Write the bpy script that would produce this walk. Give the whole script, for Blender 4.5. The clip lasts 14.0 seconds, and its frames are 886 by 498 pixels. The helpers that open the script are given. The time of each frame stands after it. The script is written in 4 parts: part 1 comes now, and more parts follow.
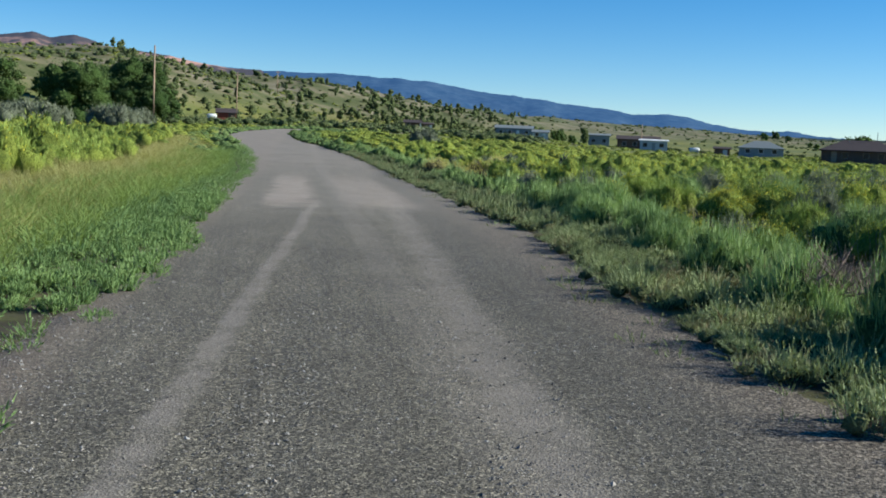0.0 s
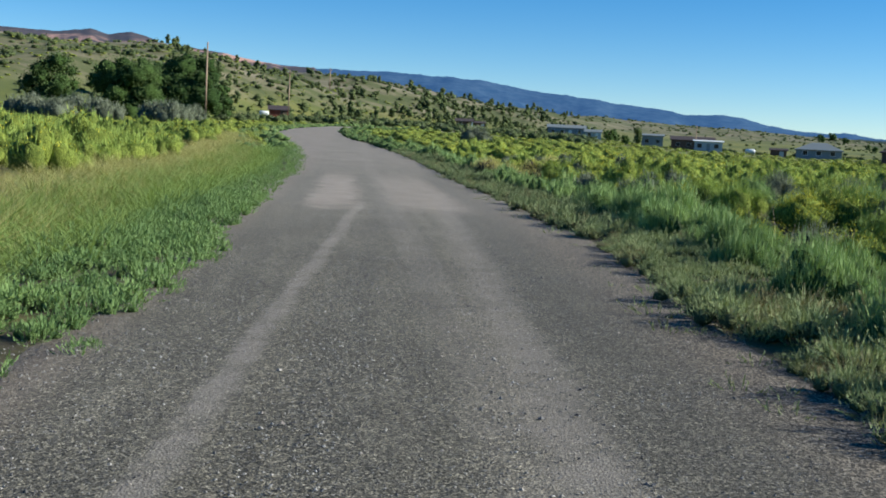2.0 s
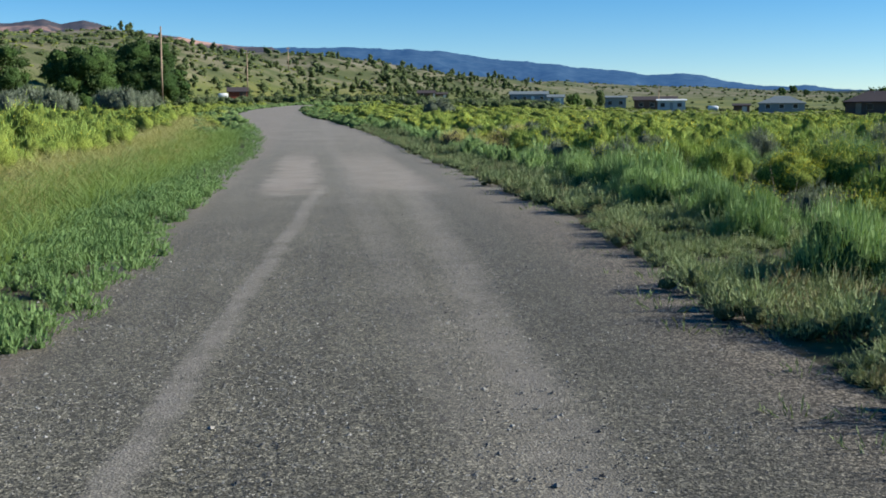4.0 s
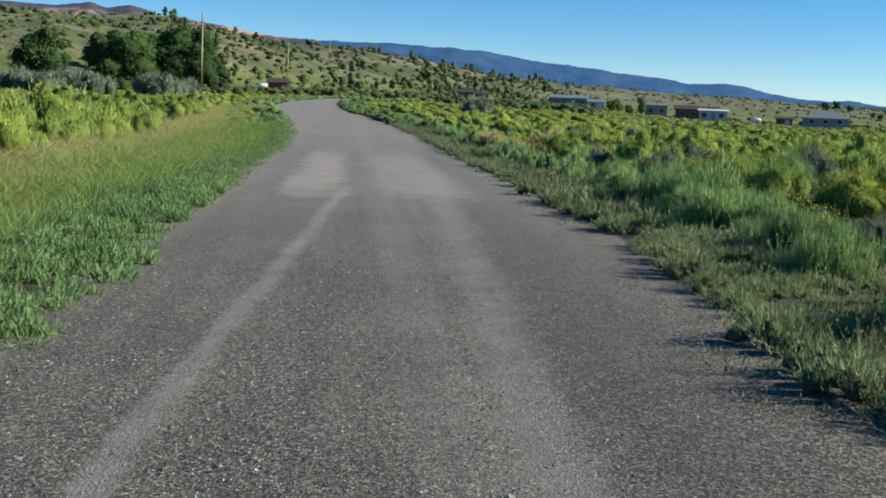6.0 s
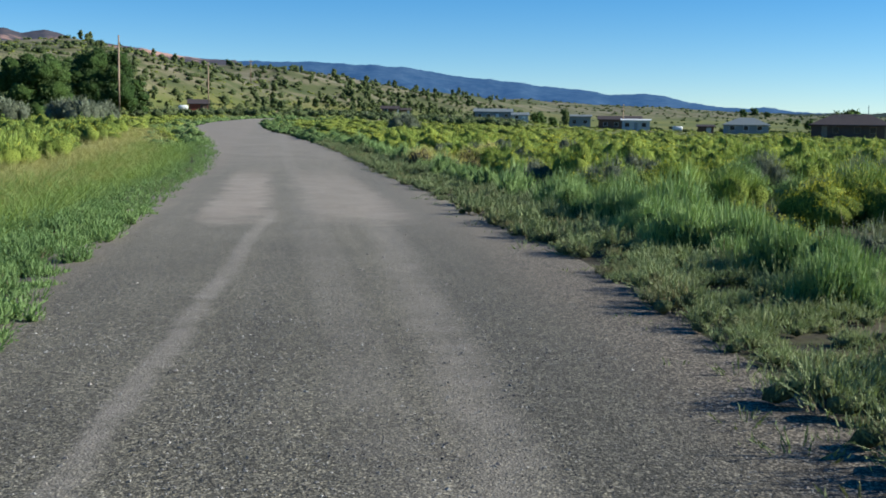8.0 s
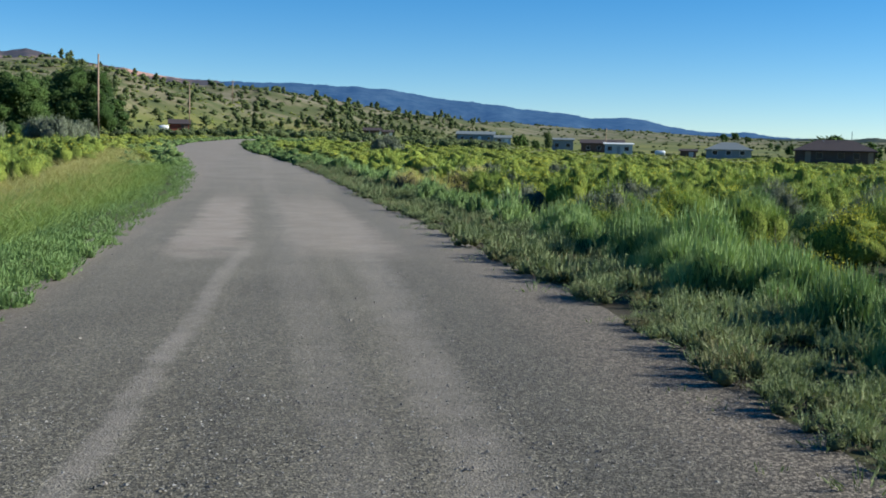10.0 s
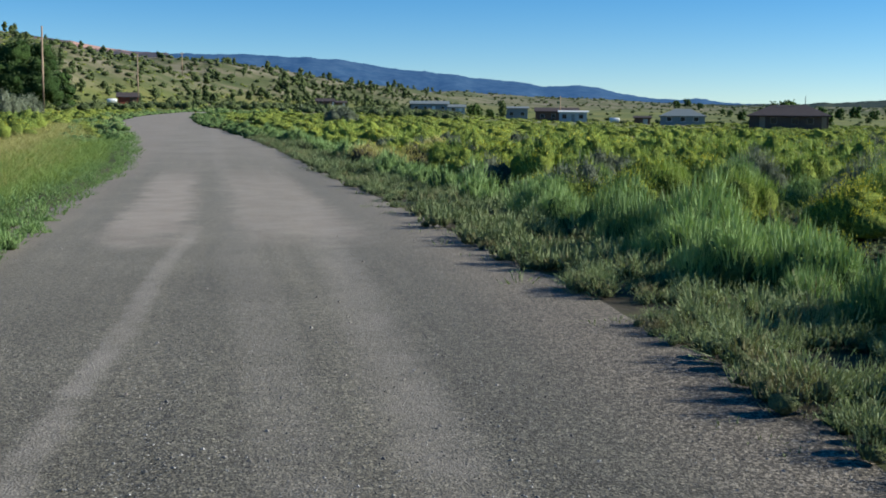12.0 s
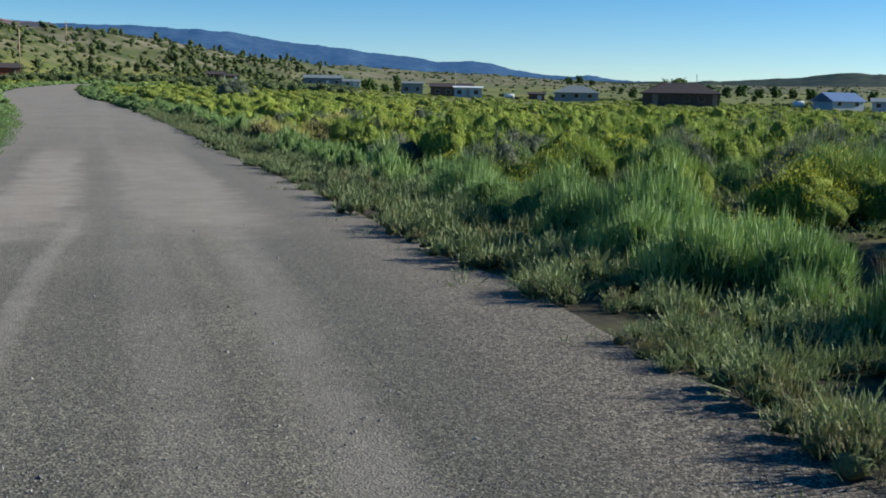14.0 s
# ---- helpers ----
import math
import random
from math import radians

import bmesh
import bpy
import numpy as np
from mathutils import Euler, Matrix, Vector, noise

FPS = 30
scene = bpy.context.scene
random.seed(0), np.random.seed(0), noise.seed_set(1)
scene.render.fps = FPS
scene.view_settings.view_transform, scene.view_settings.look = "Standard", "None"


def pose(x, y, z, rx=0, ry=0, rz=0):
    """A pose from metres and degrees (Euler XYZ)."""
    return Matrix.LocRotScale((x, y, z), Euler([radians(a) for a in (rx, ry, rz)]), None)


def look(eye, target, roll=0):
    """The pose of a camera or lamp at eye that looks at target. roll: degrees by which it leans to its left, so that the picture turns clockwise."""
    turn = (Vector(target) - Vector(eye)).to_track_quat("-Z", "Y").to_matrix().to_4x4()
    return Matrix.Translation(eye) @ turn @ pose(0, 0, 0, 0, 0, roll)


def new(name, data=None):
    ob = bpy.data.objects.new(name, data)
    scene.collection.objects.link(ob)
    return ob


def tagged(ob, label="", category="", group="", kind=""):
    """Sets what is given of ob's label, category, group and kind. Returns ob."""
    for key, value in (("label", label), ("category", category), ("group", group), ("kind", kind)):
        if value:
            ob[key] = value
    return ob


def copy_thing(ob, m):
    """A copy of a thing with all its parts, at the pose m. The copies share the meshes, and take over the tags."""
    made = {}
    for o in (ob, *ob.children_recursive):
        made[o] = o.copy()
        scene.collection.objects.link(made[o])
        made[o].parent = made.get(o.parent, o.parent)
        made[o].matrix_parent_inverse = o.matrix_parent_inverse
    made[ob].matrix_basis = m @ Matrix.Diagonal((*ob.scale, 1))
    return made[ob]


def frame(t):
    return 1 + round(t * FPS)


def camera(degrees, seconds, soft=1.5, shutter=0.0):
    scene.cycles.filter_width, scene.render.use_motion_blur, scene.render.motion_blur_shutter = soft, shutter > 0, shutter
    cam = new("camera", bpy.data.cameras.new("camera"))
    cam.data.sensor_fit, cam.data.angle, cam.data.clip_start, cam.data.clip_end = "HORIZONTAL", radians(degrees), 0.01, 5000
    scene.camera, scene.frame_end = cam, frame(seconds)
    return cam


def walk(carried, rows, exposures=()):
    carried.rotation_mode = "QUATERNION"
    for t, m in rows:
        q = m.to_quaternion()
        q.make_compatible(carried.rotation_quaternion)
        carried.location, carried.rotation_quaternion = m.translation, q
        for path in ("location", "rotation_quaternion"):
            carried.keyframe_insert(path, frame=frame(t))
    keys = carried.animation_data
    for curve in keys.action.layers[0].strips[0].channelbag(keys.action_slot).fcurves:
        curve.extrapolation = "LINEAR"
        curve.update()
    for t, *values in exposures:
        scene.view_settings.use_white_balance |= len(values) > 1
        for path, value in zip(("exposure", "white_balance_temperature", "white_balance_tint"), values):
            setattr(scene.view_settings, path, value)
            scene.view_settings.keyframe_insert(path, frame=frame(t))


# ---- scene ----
cam = camera(41.9, 14.0, soft=1.8)
PATH = [
    (0, (-1.103, -2.629, 1.365), (-0.85, -0.653, 1.184), 2.4),
    (0.5, (-1.03, -2.241, 1.365), (-0.769, -0.267, 1.176), 3.2),
    (1, (-1.024, -1.836, 1.35), (-0.761, 0.14, 1.184), 1.4),
    (1.5, (-0.959, -1.448, 1.38), (-0.693, 0.531, 1.255), 1.6),
    (2, (-0.954, -1.113, 1.367), (-0.787, 0.871, 1.18), 2.9),
    (2.5, (-0.945, -0.719, 1.355), (-0.668, 1.253, 1.172), 2.0),
    (3, (-0.914, -0.321, 1.356), (-0.626, 1.645, 1.123), -0.5),
    (3.2, (-0.905, -0.173, 1.366), (-0.689, 1.8, 1.121), -0.1),
    (5.3, (-0.701, 1.329, 1.426), (-0.445, 3.302, 1.217), -0.4),
    (5.5, (-0.691, 1.503, 1.434), (-0.412, 3.47, 1.208), 0.1),
    (6, (-0.625, 1.889, 1.424), (-0.461, 3.868, 1.188), 2.4),
    (6.5, (-0.601, 2.354, 1.436), (-0.341, 4.331, 1.274), 1.4),
    (7, (-0.627, 2.772, 1.43), (-0.376, 4.744, 1.206), 1.6),
    (7.5, (-0.578, 3.161, 1.426), (-0.331, 5.128, 1.166), 4.7),
    (8, (-0.622, 3.605, 1.383), (-0.336, 5.573, 1.178), 0.8),
    (8.5, (-0.634, 4.001, 1.426), (-0.399, 5.978, 1.237), 1.6),
    (9, (-0.578, 4.408, 1.442), (-0.345, 6.381, 1.215), 4.1),
    (9.2, (-0.571, 4.6, 1.418), (-0.283, 6.573, 1.254), 1.8),
    (11.3, (-0.536, 6.298, 1.413), (-0.197, 8.259, 1.217), 1.5),
    (11.5, (-0.49, 6.449, 1.417), (-0.184, 8.413, 1.192), 2.1),
    (12, (-0.474, 6.838, 1.436), (-0.08, 8.787, 1.219), 0.5),
    (12.5, (-0.518, 7.212, 1.431), (0.021, 9.118, 1.149), 1.2),
    (13, (-0.455, 7.614, 1.444), (0.045, 9.531, 1.169), 2.6),
    (13.5, (-0.497, 7.994, 1.44), (0.06, 9.905, 1.242), 0.6),
    (14, (-0.475, 8.326, 1.445), (0.096, 10.226, 1.188), 1.0),
]
walk(cam, [(t, look(eye, target, roll)) for t, eye, target, roll in PATH], ((0, 0.79), (9.2, 0.78), (11.3, 0.72), (14, 0.66)))

# ---- world and sun ----
SUN_EL, SUN_AZ = radians(24), radians(97)  # the azimuth counts from +y towards +x
world = bpy.data.worlds.new("sky")
scene.world = world
world.use_nodes = True
wt = world.node_tree
sky = wt.nodes.new("ShaderNodeTexSky")
sky.sky_type = "NISHITA"
sky.sun_disc = False
sky.sun_elevation, sky.sun_rotation = SUN_EL, SUN_AZ
sky.altitude, sky.air_density, sky.dust_density, sky.ozone_density = 2500, 1.0, 0.0, 4.0
deep = wt.nodes.new("ShaderNodeHueSaturation")
deep.inputs["Saturation"].default_value = 1.32
wt.links.new(sky.outputs[0], deep.inputs["Color"])
wt.links.new(deep.outputs[0], wt.nodes["Background"].inputs[0])
wt.nodes["Background"].inputs[1].default_value = 0.08
sun = new("sun", bpy.data.lights.new("sun", "SUN"))
sun.data.energy, sun.data.angle, sun.data.color = 4.9, radians(0.53), (0.955, 0.95, 0.845)
sun.matrix_world = look((math.sin(SUN_AZ) * 60, math.cos(SUN_AZ) * 60, math.tan(SUN_EL) * 60), (0, 0, 0))


# ---- helpers of this scene ----
RNG = np.random.default_rng(7)


def mesh_np(name, verts, faces, mats, index=None, smooth=False):
    """A mesh from arrays: all faces have the same number of corners."""
    verts, faces = np.asarray(verts, np.float32), np.asarray(faces, np.int32)
    me = bpy.data.meshes.new(name)
    n, k = faces.shape
    me.vertices.add(len(verts))
    me.vertices.foreach_set("co", verts.ravel())
    me.loops.add(n * k)
    me.loops.foreach_set("vertex_index", faces.ravel())
    me.polygons.add(n)
    me.polygons.foreach_set("loop_start", np.arange(0, n * k, k, dtype=np.int32))
    for m in mats:
        me.materials.append(m)
    if index is not None:
        me.polygons.foreach_set("material_index", np.asarray(index, np.int32))
    me.polygons.foreach_set("use_smooth", np.full(n, smooth))
    me.update(calc_edges=True)
    me.validate()
    return me


def under(ob, parent, label=""):
    ob.parent = parent
    if label:
        tagged(ob, label)
    return ob


def part(name, bm, material, parent, label="", smooth=False):
    me = bpy.data.meshes.new(name)
    bmesh.ops.recalc_face_normals(bm, faces=bm.faces)
    bm.to_mesh(me)
    bm.free()
    me.materials.append(material)
    if smooth:
        me.polygons.foreach_set("use_smooth", np.full(len(me.polygons), True))
    return under(new(name, me), parent, label)


def box(x0, x1, y0, y1, z0, z1, bevel=0.0):
    bm = bmesh.new()
    bmesh.ops.create_cube(bm, size=1, matrix=Matrix.Translation(((x0 + x1) / 2, (y0 + y1) / 2, (z0 + z1) / 2)) @ Matrix.Diagonal((x1 - x0, y1 - y0, z1 - z0, 1)))
    if bevel:
        bmesh.ops.bevel(bm, geom=bm.edges[:], offset=bevel, segments=2, affect="EDGES", profile=0.5)
    return bm


def tube(bm, points, radii, sides=8):
    """A tapered tube through points."""
    rings = []
    for i, (p, r) in enumerate(zip(points, radii)):
        a, b = Vector(points[max(i - 1, 0)]), Vector(points[min(i + 1, len(points) - 1)])
        q = (b - a).to_track_quat("Z", "Y")
        rings.append([bm.verts.new(Vector(p) + q @ Vector((math.cos(2 * math.pi * k / sides) * r, math.sin(2 * math.pi * k / sides) * r, 0))) for k in range(sides)])
    for u, v in zip(rings, rings[1:]):
        for k in range(sides):
            bm.faces.new((u[k], u[(k + 1) % sides], v[(k + 1) % sides], v[k]))
    bm.faces.new(rings[0][::-1])
    bm.faces.new(rings[-1])
    return bm


# ---- materials ----
class Nodes:
    def __init__(self, name):
        self.m = bpy.data.materials.new(name)
        self.m.use_nodes = True
        self.t = self.m.node_tree
        self.bsdf = self.t.nodes["Principled BSDF"]
        self.bsdf.inputs["Specular IOR Level"].default_value = 0.25
        self.pos = self.t.nodes.new("ShaderNodeNewGeometry")

    def put(self, socket, value):
        if hasattr(value, "is_linked"):
            self.t.links.new(value, socket)
        else:
            socket.default_value = value

    def noise(self, scale, detail=3.0, rough=0.55, vec=None):
        n = self.t.nodes.new("ShaderNodeTexNoise")
        n.inputs["Scale"].default_value, n.inputs["Detail"].default_value, n.inputs["Roughness"].default_value = scale, detail, rough
        self.t.links.new(vec or self.pos.outputs["Position"], n.inputs["Vector"])
        return n.outputs["Fac"]

    def voronoi(self, scale, out="Color", feature="F1"):
        n = self.t.nodes.new("ShaderNodeTexVoronoi")
        n.feature = feature
        n.inputs["Scale"].default_value = scale
        self.t.links.new(self.pos.outputs["Position"], n.inputs["Vector"])
        return n.outputs[out]

    def ramp(self, fac, *stops):
        n = self.t.nodes.new("ShaderNodeValToRGB")
        e = n.color_ramp.elements
        while len(e) < len(stops):
            e.new(0.5)
        for el, (p, c) in zip(e, stops):
            el.position, el.color = p, (*c, 1) if isinstance(c, tuple) else (c, c, c, 1)
        self.t.links.new(fac, n.inputs[0])
        return n.outputs[0]

    def mix(self, fac, a, b, blend="MIX"):
        n = self.t.nodes.new("ShaderNodeMix")
        n.data_type, n.blend_type = "RGBA", blend
        for socket, v in ((n.inputs[0], fac), (n.inputs[6], a), (n.inputs[7], b)):
            self.put(socket, (*v, 1) if isinstance(v, tuple) else v)
        return n.outputs[2]

    def math(self, op, a, b=0.0, clamp=False):
        n = self.t.nodes.new("ShaderNodeMath")
        n.operation, n.use_clamp = op, clamp
        self.put(n.inputs[0], a)
        self.put(n.inputs[1], b)
        return n.outputs[0]

    def axes(self):
        n = self.t.nodes.new("ShaderNodeSeparateXYZ")
        self.t.links.new(self.pos.outputs["Position"], n.inputs[0])
        return n.outputs

    def band(self, value, a, b, c, d):
        """1 between b and c, falling to 0 at a and d."""
        up, down = self.t.nodes.new("ShaderNodeMapRange"), self.t.nodes.new("ShaderNodeMapRange")
        for n, lo, hi in ((up, a, b), (down, d, c)):
            n.interpolation_type = "SMOOTHSTEP"
            self.put(n.inputs[0], value)
            n.inputs[1].default_value, n.inputs[2].default_value = lo, hi
        return self.math("MULTIPLY", up.outputs[0], down.outputs[0])

    def bump(self, height, strength=0.5, dist=0.02):
        n = self.t.nodes.new("ShaderNodeBump")
        n.inputs["Strength"].default_value, n.inputs["Distance"].default_value = strength, dist
        self.t.links.new(height, n.inputs["Height"])
        self.t.links.new(n.outputs[0], self.bsdf.inputs["Normal"])

    def done(self, color, rough=0.85):
        self.put(self.bsdf.inputs["Base Color"], (*color, 1) if isinstance(color, tuple) else color)
        self.put(self.bsdf.inputs["Roughness"], rough)
        return self.m


def leafy(name, dark, light, through_light=0.2, spread=0.7, extra=None):
    """Foliage: colour by blade, by plant and by patches of the field; light passes through the leaves."""
    n = Nodes(name)
    obj = n.t.nodes.new("ShaderNodeObjectInfo").outputs["Random"]
    fac = n.math("ADD", n.math("MULTIPLY", n.pos.outputs["Random Per Island"], 0.25), n.math("MULTIPLY", n.noise(spread, 2), 0.55))
    fac = n.math("ADD", fac, n.math("MULTIPLY", obj, 0.4))
    col = n.ramp(fac, (0.25, dark), (0.85, light))
    if extra:
        col = n.mix(n.band(n.noise(spread * 1.7 + 0.31, 2), 0.55, 0.68, 1.5, 2), col, extra)
    tr = n.t.nodes.new("ShaderNodeBsdfTranslucent")
    n.put(tr.inputs[0], n.mix(1.0, col, (1.0, 1.0, 0.55), "MULTIPLY"))
    mixed = n.t.nodes.new("ShaderNodeMixShader")
    mixed.inputs[0].default_value = through_light
    n.done(col, 0.7)
    out = n.t.nodes["Material Output"]
    n.t.links.new(n.bsdf.outputs[0], mixed.inputs[1])
    n.t.links.new(tr.outputs[0], mixed.inputs[2])
    n.t.links.new(mixed.outputs[0], out.inputs[0])
    return n.m


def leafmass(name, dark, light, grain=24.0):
    """The dense inside of a bush or crown: many small leaves in one rough mass. Most are toned darker than the outer
    leaves, for self-shade.
    """
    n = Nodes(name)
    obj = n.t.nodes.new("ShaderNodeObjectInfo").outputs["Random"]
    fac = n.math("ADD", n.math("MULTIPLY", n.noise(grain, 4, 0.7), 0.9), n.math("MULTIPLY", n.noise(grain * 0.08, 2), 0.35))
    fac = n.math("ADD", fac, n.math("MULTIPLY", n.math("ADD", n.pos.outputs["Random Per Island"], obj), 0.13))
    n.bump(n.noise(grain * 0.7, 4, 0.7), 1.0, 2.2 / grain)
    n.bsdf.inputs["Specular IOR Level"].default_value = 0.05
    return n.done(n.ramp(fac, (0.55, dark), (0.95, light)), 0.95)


def plain(name, a, b, scale=3.0, rough=0.8, bump=0.0, bscale=40.0):
    n = Nodes(name)
    col = n.mix(n.noise(scale, 4), a, b)
    col = n.mix(n.ramp(n.noise(scale * 9.3, 3), (0.35, 0.0), (0.75, 0.5)), col, tuple(v * 0.7 for v in a))
    if bump:
        n.bump(n.noise(bscale, 3), bump)
    return n.done(col, rough)


def make_gravel():
    n = Nodes("gravel")
    x, y, z = n.axes()
    wob = n.math("ADD", x, n.math("MULTIPLY", n.math("SUBTRACT", n.noise(0.2, 2), 0.5), 0.3))
    fine = n.math("ADD", wob, n.math("MULTIPLY", n.math("SUBTRACT", n.noise(5, 3), 0.5), 0.16))
    base = n.ramp(n.noise(0.5, 4), (0.3, (0.130, 0.117, 0.089)), (0.7, (0.186, 0.168, 0.128)))
    # long faint streaks left by the grader
    comb = n.t.nodes.new("ShaderNodeCombineXYZ")
    n.put(comb.inputs[0], n.math("MULTIPLY", wob, 5.0))
    n.put(comb.inputs[1], n.math("MULTIPLY", y, 0.18))
    base = n.mix(0.8, base, n.ramp(n.noise(1.0, 4, 0.6, comb.outputs[0]), (0.3, 0.78), (0.7, 1.22)), "MULTIPLY")
    # loose darker gravel thrown to the side, between the wheel track and the shoulder
    thrown = n.band(n.math("ADD", fine, n.math("MULTIPLY", y, -0.035)), 0.1, 0.6, 1.0, 1.7)
    base = n.mix(n.math("MULTIPLY", thrown, 0.5), base, (0.080, 0.074, 0.062))
    # fine loose stones of several colours; crevice shade between them is painted dark
    cells = n.voronoi(68)
    gaps = n.ramp(n.voronoi(68, "Distance", "DISTANCE_TO_EDGE"), (0.0, 0.25), (0.16, 1.0))
    big = n.voronoi(38)
    chips = n.ramp(n.math("MULTIPLY", cells, 1.0), (0.15, (0.22, 0.22, 0.23)), (0.38, (0.72, 0.72, 0.72)), (0.62, (1.15, 1.13, 1.1)), (0.86, (2.1, 2.06, 1.98)))
    col = n.mix(0.85, base, chips, "MULTIPLY")
    col = n.mix(0.35, col, n.ramp(big, (0.0, 0.5), (0.5, 1.0), (1.0, 1.6)), "MULTIPLY")
    col = n.mix(n.ramp(n.noise(28, 3), (0.4, 0.0), (0.7, 0.2)), col, (0.13, 0.12, 0.125))
    grit = n.ramp(n.voronoi(150), (0.25, 0.38), (0.42, 0.75), (0.58, 1.0), (0.8, 1.9))
    col = n.mix(n.math("MULTIPLY", n.band(y, -50, -40, 6, 16), 0.85), col, grit, "MULTIPLY")
    # the bare reddish shoulder beside the weeds
    edge = n.band(n.math("ADD", fine, n.math("MULTIPLY", y, -0.035)), 0.7, 1.6, 9, 10)
    col = n.mix(n.math("MULTIPLY", edge, 0.7), col, n.ramp(cells, (0.22, (0.04, 0.031, 0.025)), (0.5, (0.125, 0.099, 0.078)), (0.78, (0.36, 0.295, 0.235))))
    left = n.band(fine, -9, -8, -2.75, -2.2)
    col = n.mix(n.math("MULTIPLY", left, 0.4), col, (0.3, 0.225, 0.18))
    # pale wheel tracks, worn to the dust
    dust = (0.33, 0.29, 0.25)
    lrut = n.math("MULTIPLY", n.band(n.math("ADD", fine, n.math("MULTIPLY", y, -0.052)), -1.99, -1.90, -1.84, -1.72), n.band(y, -30, -20, 21, 24))
    rrut = n.math("MULTIPLY", n.band(n.math("ADD", fine, n.math("MULTIPLY", y, -0.045)), -0.36, -0.05, 0.02, 0.3), n.band(y, -30, -20, 24, 30))
    mrut = n.band(fine, -0.45, -0.2, -0.05, 0.2)
    worn = n.ramp(n.noise(2.2, 3), (0.3, 0.35), (0.65, 1.0))
    col = n.mix(n.math("MULTIPLY", n.math("MULTIPLY", lrut, worn), 0.75), col, dust)
    col = n.mix(n.math("MULTIPLY", n.math("MULTIPLY", rrut, worn), 0.6), col, dust)
    col = n.mix(n.math("MULTIPLY", n.math("MULTIPLY", mrut, worn), 0.3), col, dust)
    # the big pale patch, where the gravel is gone, in two lanes
    yy = n.math("ADD", y, n.math("MULTIPLY", n.math("SUBTRACT", n.noise(0.9, 3), 0.5), 5))
    ragged = n.math("ADD", fine, n.math("MULTIPLY", n.math("SUBTRACT", n.noise(1.6, 4, 0.7), 0.5), 0.9))
    lanes = n.math("MAXIMUM", n.band(ragged, -2.0, -1.55, -1.0, -0.55), n.math("MULTIPLY", n.band(ragged, -0.25, 0.15, 1.2, 1.75), 0.7))
    spot = n.math("MULTIPLY", n.band(yy, 19.4, 22.6, 33, 44), lanes)
    col = n.mix(n.math("MULTIPLY", spot, 0.8), col, n.ramp(n.noise(1.5, 3), (0.35, (0.36, 0.285, 0.235)), (0.7, (0.50, 0.42, 0.35))))
    # colour lightened with distance: a grazing view shows less shade between stones
    col = n.mix(n.math("MULTIPLY", n.band(y, 5, 26, 900, 1000), 0.42), col, (0.27, 0.24, 0.205))
    # lightened again in patches from 32 m on
    far = n.band(y, 32, 60, 900, 1000)
    farl = n.math("MULTIPLY", far, n.ramp(n.noise(0.6, 3), (0.4, 0.3), (0.7, 0.75)))
    col = n.mix(farl, col, (0.30, 0.26, 0.225))
    # gap darkening in place of crevice shade, weaker further off
    col = n.mix(n.math("SUBTRACT", 0.8, n.math("MULTIPLY", n.band(y, 10, 26, 900, 1000), 0.6)), col, gaps, "MULTIPLY")
    h = n.math("ADD", n.voronoi(80, "Distance"), n.math("MULTIPLY", n.noise(45, 4), 0.8))
    n.bump(h, 0.6, 0.006)
    return n.done(col, 0.9)


def make_ground():
    n = Nodes("field_ground")
    x, y, z = n.axes()
    soil = n.ramp(n.noise(1.3, 5), (0.3, (0.034, 0.027, 0.019)), (0.7, (0.075, 0.057, 0.041)))
    grass = n.ramp(n.noise(0.33, 5, 0.65), (0.28, (0.06, 0.085, 0.022)), (0.5, (0.13, 0.15, 0.03)), (0.72, (0.26, 0.24, 0.04)))
    col = n.mix(n.ramp(n.noise(2.1, 4), (0.45, 0.05), (0.7, 0.5)), soil, grass)
    # broad patches of the valley further off
    wide = n.ramp(n.noise(0.021, 5, 0.65), (0.3, (0.075, 0.105, 0.028)), (0.48, (0.15, 0.175, 0.04)), (0.62, (0.22, 0.215, 0.05)), (0.78, (0.28, 0.235, 0.10)))
    far = n.band(y, 60, 220, 1e5, 2e5)
    col = n.mix(n.math("MULTIPLY", far, 0.75), col, wide)
    # slopes: pale clay and scree between the grass
    slope = n.band(z, 6, 13, 1e4, 2e4)
    clay = n.ramp(n.noise(0.045, 6, 0.7), (0.34, (0.045, 0.065, 0.025)), (0.46, (0.085, 0.095, 0.038)), (0.56, (0.17, 0.15, 0.095)), (0.72, (0.25, 0.21, 0.16)))
    col = n.mix(n.math("MULTIPLY", slope, 0.9), col, clay)
    n.bump(n.noise(3, 5), 0.6, 0.06)
    return n.done(col, 0.95)


def make_mountain(name, a, b, haze_glow, strata=None):
    """Far forested slopes; the haze of many kilometres of air is put into colour and emission."""
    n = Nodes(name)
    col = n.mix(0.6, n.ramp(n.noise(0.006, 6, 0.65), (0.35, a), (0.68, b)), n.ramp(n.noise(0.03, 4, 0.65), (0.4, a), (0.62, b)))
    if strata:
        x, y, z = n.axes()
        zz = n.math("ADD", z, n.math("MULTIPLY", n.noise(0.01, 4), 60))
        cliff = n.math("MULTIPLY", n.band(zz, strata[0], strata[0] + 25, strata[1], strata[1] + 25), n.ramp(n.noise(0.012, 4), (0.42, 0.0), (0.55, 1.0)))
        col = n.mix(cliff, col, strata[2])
    n.put(n.bsdf.inputs["Emission Color"], (*haze_glow, 1))
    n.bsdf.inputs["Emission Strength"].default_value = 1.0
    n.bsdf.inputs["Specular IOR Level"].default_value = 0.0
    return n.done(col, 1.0)


